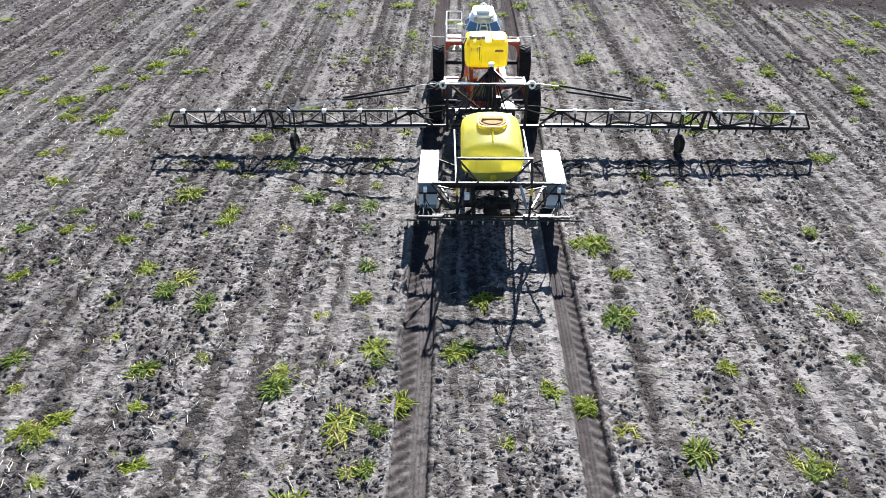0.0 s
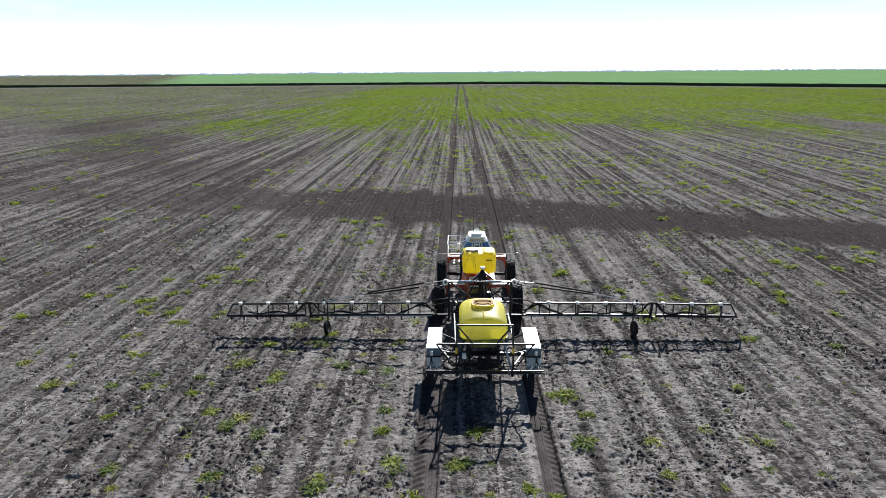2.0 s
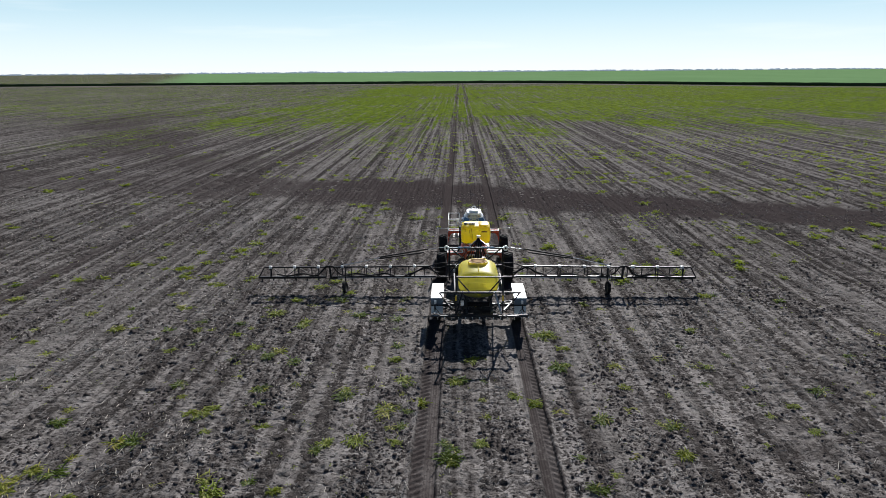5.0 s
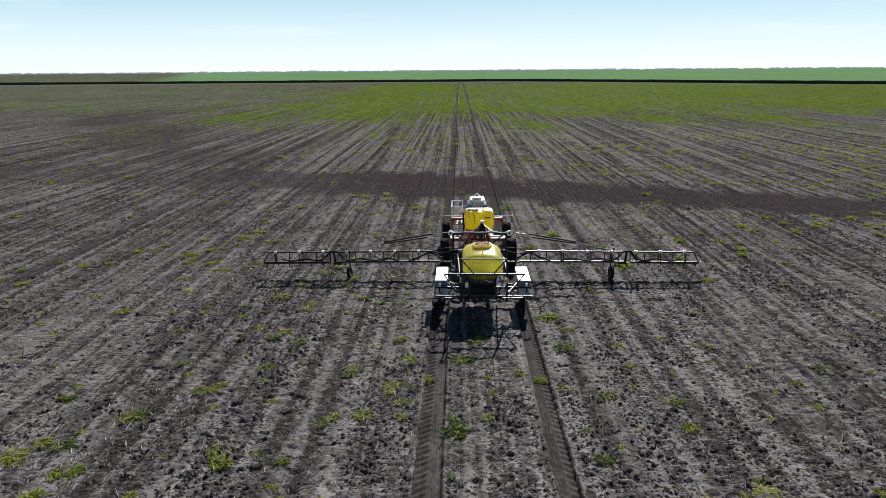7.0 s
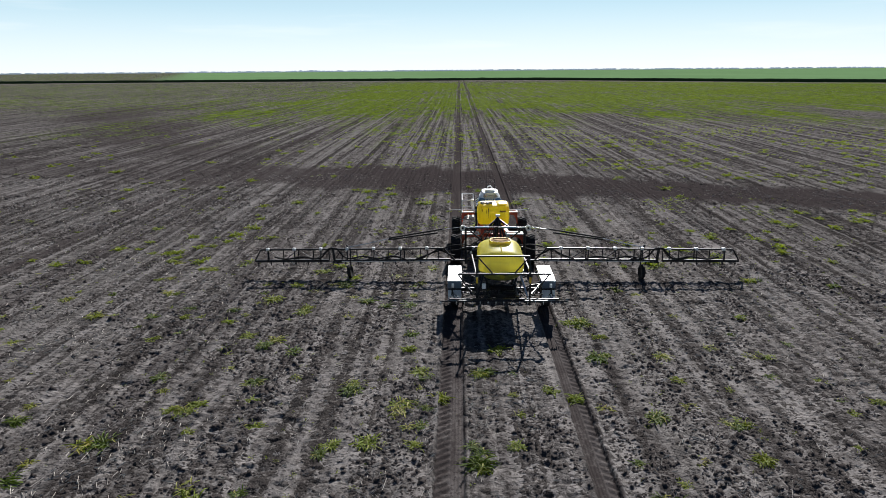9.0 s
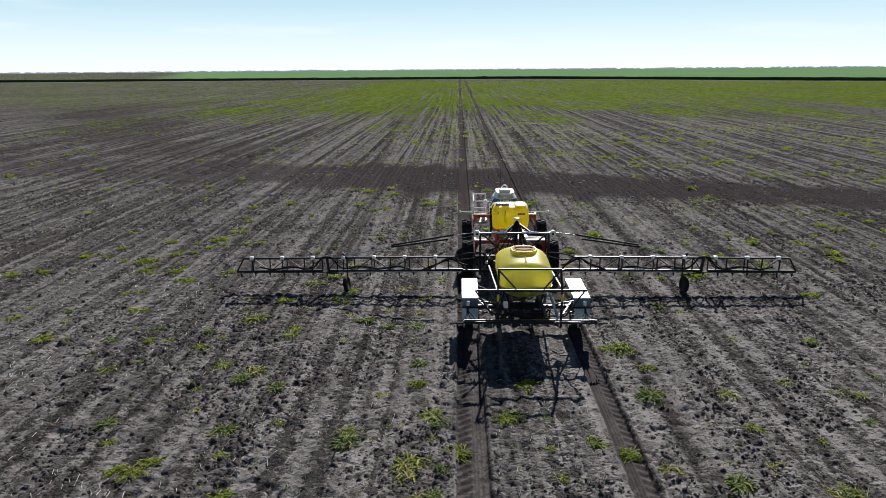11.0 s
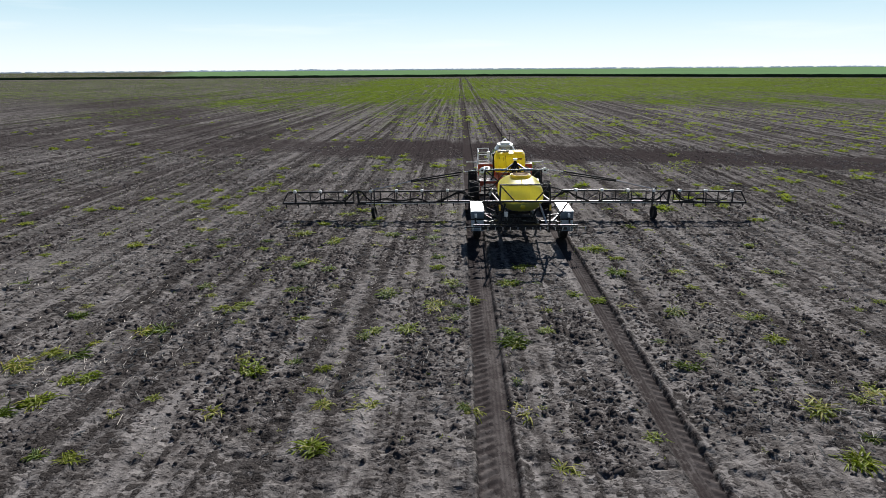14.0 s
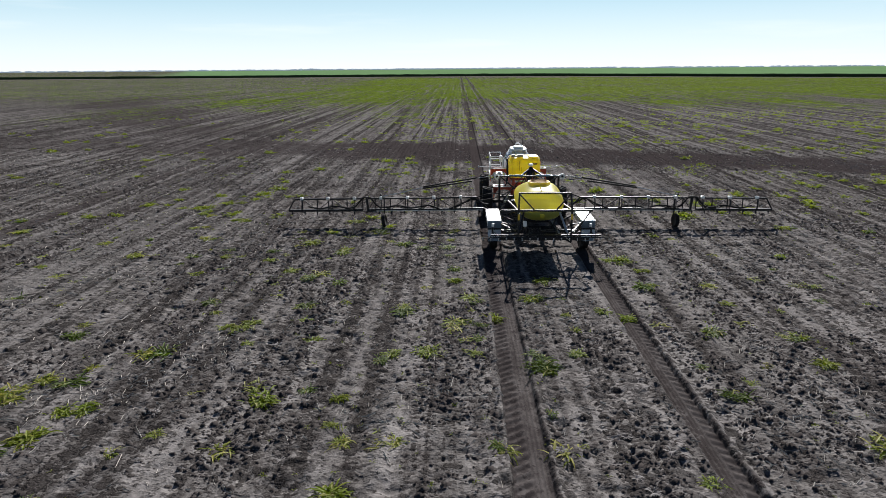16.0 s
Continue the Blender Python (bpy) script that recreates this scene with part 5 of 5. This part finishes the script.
for i, (x, y, size) in enumerate(places):
    label, proto = KINDS[prng.choice((0, 0, 1, 2, 2, 3, 3, 4, 5))]
    z = float(ground_height(np.array([x]), np.array([y]))[0])
    ob = copy_thing(proto, pose(x, y, z - 0.01, 0, 0, prng.uniform(0, 360)))
    k = size * prng.uniform(1.05, 1.28)
    ob.scale = (k, k, k * prng.uniform(0.6, 0.9))
    tagged(ob, label, "weed", "weeds in the field")
for _, proto in KINDS:
    for o in (*proto.children_recursive, proto):
        bpy.data.objects.remove(o)


def place_batch(seed, n, y0, y1, power, spread, test):
    """Points on the ground, thinned by test(x, y, chance)."""
    r = np.random.RandomState(seed)
    y = y0 + (y1 - y0) * r.rand(n) ** power
    x = (r.rand(n) * 2 - 1) * spread * (y + 26)
    keep = test(x, y, r.rand(n))
    keep &= ~((np.abs(np.abs(x) - TRACK) < 0.38) & (y < 60)) & ~((np.abs(x) < 2.1) & (y > -2.5) & (y < 11))
    x, y = x[keep], y[keep]
    return np.column_stack([x, y, ground_height(x, y)])


def tuft(rng, p, size, blades, lift):
    v, f = [], []
    for _ in range(blades):
        a = rng.uniform(0, 2 * math.pi)
        ln, w = size * rng.uniform(0.5, 1.0), size * rng.uniform(0.035, 0.075)
        d, s = (math.cos(a), math.sin(a)), (-math.sin(a), math.cos(a))
        h = ln * lift * rng.uniform(0.5, 1.3)
        b = len(v)
        v += [(p[0], p[1], p[2]), (p[0] + d[0] * ln * 0.55 + s[0] * w, p[1] + d[1] * ln * 0.55 + s[1] * w, p[2] + h), (p[0] + d[0] * ln, p[1] + d[1] * ln, p[2] + h * 0.7), (p[0] + d[0] * ln * 0.55 - s[0] * w, p[1] + d[1] * ln * 0.55 - s[1] * w, p[2] + h)]
        f += [[b, b + 1, b + 2, b + 3]]
    return v, f


def tufts(name, pts, rng, lo, hi, blades, lift, material, label, category, grow=0.0):
    verts, faces = [], []
    for p in pts:
        v, f = tuft(rng, p, rng.uniform(lo, hi) * (1 + grow * max(0.0, p[1] - 20)), blades, lift)
        b = len(verts)
        verts += v
        faces += [[i + b for i in q] for q in f]
    return joined(name, verts, faces, material, label, category)


def patchy(x, y, scale, seed):
    return smooth(0.40, 0.75, value_noise(x / scale, y / scale / 1.2, seed))


mid = place_batch(1, 2400, 4, 80, 0.9, 0.80, lambda x, y, c: c < (0.05 + 0.75 * patchy(x, y, 7.0, 41)) * (0.12 + 0.88 * smooth(-20, -2, x)) * (0.50 + 0.35 * smooth(6, 24, y)) * (1 - 0.8 * (damp_shade_mask(x, y) > 0.5)))


def weed_patches(seed, n, start, reach):
    """Rosettes too many to count, thinning out ahead of the machine."""
    r = np.random.RandomState(seed)
    shapes = []
    for k in range(4):
        bm, rng = bmesh.new(), random.Random(60 + k)
        for _ in range(46):
            leaf(bm, (rng.gauss(0, 0.12), rng.gauss(0, 0.12), 0.0), rng.uniform(0, 2 * math.pi), rng.uniform(0.16, 0.46), 0.03 * rng.uniform(0.7, 1.2), 0.3 + 0.7 * rng.random(), 0.35 + 0.6 * rng.random(), rng, 2)
        bm.verts.index_update()
        shapes.append((np.array([v.co[:] for v in bm.verts]), np.array([[v.index for v in f.verts] for f in bm.faces])))
        bm.free()
    pts = place_batch(seed, n, start, reach, 1.0, 0.78, lambda x, y, c: c < (0.10 + 0.75 * patchy(x, y, 6.0, 48)) * (0.35 + 0.65 * smooth(-26, -4, x)) * (1 - 0.85 * smooth(0.4, 0.7, damp_shade_mask(x, y))))
    verts, faces, base = [], [], 0
    for p in pts:
        co, fa = shapes[r.randint(4)]
        a, k = r.rand() * 6.28, 0.5 + 0.8 * r.rand() ** 1.6
        turn = np.array([[math.cos(a), math.sin(a), 0], [-math.sin(a), math.cos(a), 0], [0, 0, 0.9]])
        verts.append(co @ turn * k + p)
        faces.append(fa + base)
        base += len(co)
    return joined("weed_patches", np.concatenate(verts).tolist(), np.concatenate(faces).tolist(), LEAF, "scattered green and yellowish rosette weeds over the middle of the field", "weeds")


weed_patches(9, 3000, 5.2, 66)
crng = random.Random(20)
clumps = []
for x, y, z in mid:
    wide = crng.uniform(0.12, 0.5) * (1 + max(0.0, y) / 45)
    for _ in range(2 + int(crng.random() * 24 * min(wide, 0.8))):
        clumps.append((x + crng.gauss(0, wide), y + crng.gauss(0, wide * 0.8), z))
tufts("weed_cover", clumps, random.Random(21), 0.10, 0.26, 14, 0.40, LEAF, "scattered bright green weeds over the middle of the field", "weeds", 0.004)
far = place_batch(2, 50000, 62, 340, 1.5, 0.62, lambda x, y, c: c < 1.25 * green_mask(x, y))
tufts("far_green_cover", far, random.Random(22), 0.14, 0.34, 4, 0.35, LEAF_DARK, "yellow-green self-sown cover thickening in the distance", "weeds", 0.004)
small = place_batch(3, 2600, -13.5, 22, 1.0, 0.80, lambda x, y, c: c < 0.12 + 0.6 * patchy(x, y, 4.0, 43))
tufts("seedlings", small, random.Random(23), 0.05, 0.13, 7, 0.5, LEAF, "small green and yellowish seedlings in the soil", "seedlings")
dead = place_batch(4, 2400, -13.5, 34, 0.9, 0.80, lambda x, y, c: c < 0.05 + 0.8 * patchy(x, y, 3.2, 44))
tufts("dead_grass", dead, random.Random(24), 0.08, 0.20, 26, 0.24, DEAD, "withered grey grass tufts", "dead grass")


def straw(seed, n):
    pts = place_batch(seed, n, -13.5, 30, 0.85, 0.82, lambda x, y, c: c < 0.15 + 0.85 * patchy(x, y, 2.2, 45))
    rng = random.Random(seed)
    verts, faces = [], []
    for x, y, z in pts:
        a = rng.uniform(0, math.pi)
        ln, w = rng.uniform(0.05, 0.22) * (1.8 if rng.random() < 0.08 else 0.85), rng.uniform(0.003, 0.008)
        dx, dy, tilt = math.cos(a) * ln / 2, math.sin(a) * ln / 2, rng.uniform(-0.01, 0.03)
        sx, sy = -math.sin(a) * w, math.cos(a) * w
        b = len(verts)
        verts += [(x - dx + sx, y - dy + sy, z + 0.012), (x - dx - sx, y - dy - sy, z + 0.012), (x - dx, y - dy, z + 0.012 + 1.6 * w),
                  (x + dx + sx, y + dy + sy, z + 0.015 + tilt), (x + dx - sx, y + dy - sy, z + 0.015 + tilt), (x + dx, y + dy, z + 0.015 + tilt + 1.6 * w)]
        faces += [[b, b + 3, b + 5, b + 2], [b + 2, b + 5, b + 4, b + 1], [b, b + 1, b + 4, b + 3], [b, b + 2, b + 1], [b + 3, b + 4, b + 5]]
    return joined("straw", verts, faces, STRAW, "bleached broken straw lying on the soil", "straw")


straw(5, 42000)


def clods(seed, n, start, reach, least, most, power, tall, near=0.85):
    """Loose clods: low uneven lumps, thicker along some rows and in patches."""
    pts = place_batch(seed, n, start, reach, near, 0.80, lambda x, y, c: c < (0.12 + 0.88 * patchy(x, y, 1.6, 46)) * (0.35 + 0.9 * smooth(0.35, 0.7, value_noise(x / 0.45, y / 12, 47))) * (1 - 0.75 * smooth(0.4, 0.8, damp_shade_mask(x, y))))
    r = np.random.RandomState(seed)
    proto = np.array([(1, 0, 0), (0.2, 0.95, 0), (-0.8, 0.55, 0), (-0.8, -0.6, 0), (0.3, -1, 0), (0.35, 0.2, 0.9), (-0.4, -0.1, 1.0)])
    size = least + (most - least) * r.rand(len(pts)) ** power
    q = proto[None] * (1 + 0.9 * (r.rand(len(pts), 7, 3) - 0.5)) * size[:, None, None] * np.array([1.15, 0.8, tall])
    turn = r.rand(len(pts)) * 0.8 - 0.4
    c, d = np.cos(turn)[:, None], np.sin(turn)[:, None]
    co = np.stack([q[:, :, 0] * c - q[:, :, 1] * d, q[:, :, 0] * d + q[:, :, 1] * c, q[:, :, 2]], axis=2) + pts[:, None, :] - np.array([0, 0, 0.12]) * size[:, None, None]
    tri = np.array([(0, 1, 5), (1, 2, 6), (1, 6, 5), (2, 3, 6), (3, 4, 5), (3, 5, 6), (4, 0, 5)])
    faces = (tri[None] + 7 * np.arange(len(pts))[:, None, None]).reshape(-1)
    me = bpy.data.meshes.new("clods")
    me.vertices.add(7 * len(pts))
    me.vertices.foreach_set("co", co.ravel())
    me.loops.add(len(faces))
    me.loops.foreach_set("vertex_index", faces)
    me.polygons.add(len(faces) // 3)
    me.polygons.foreach_set("loop_start", np.arange(0, len(faces), 3))
    me.update(calc_edges=True)
    me.materials.append(CLOD)
    return tagged(new("clods", me), "loose dark grey-brown soil clods", "clods", kind="stuff")


clods(6, 150000, -13.8, 24, 0.012, 0.050, 1.8, 0.70)
clods(7, 78000, -13.8, 46, 0.028, 0.095, 2.1, 0.75)
clods(8, 65000, 18, 150, 0.04, 0.13, 2.0, 0.60, 1.25)
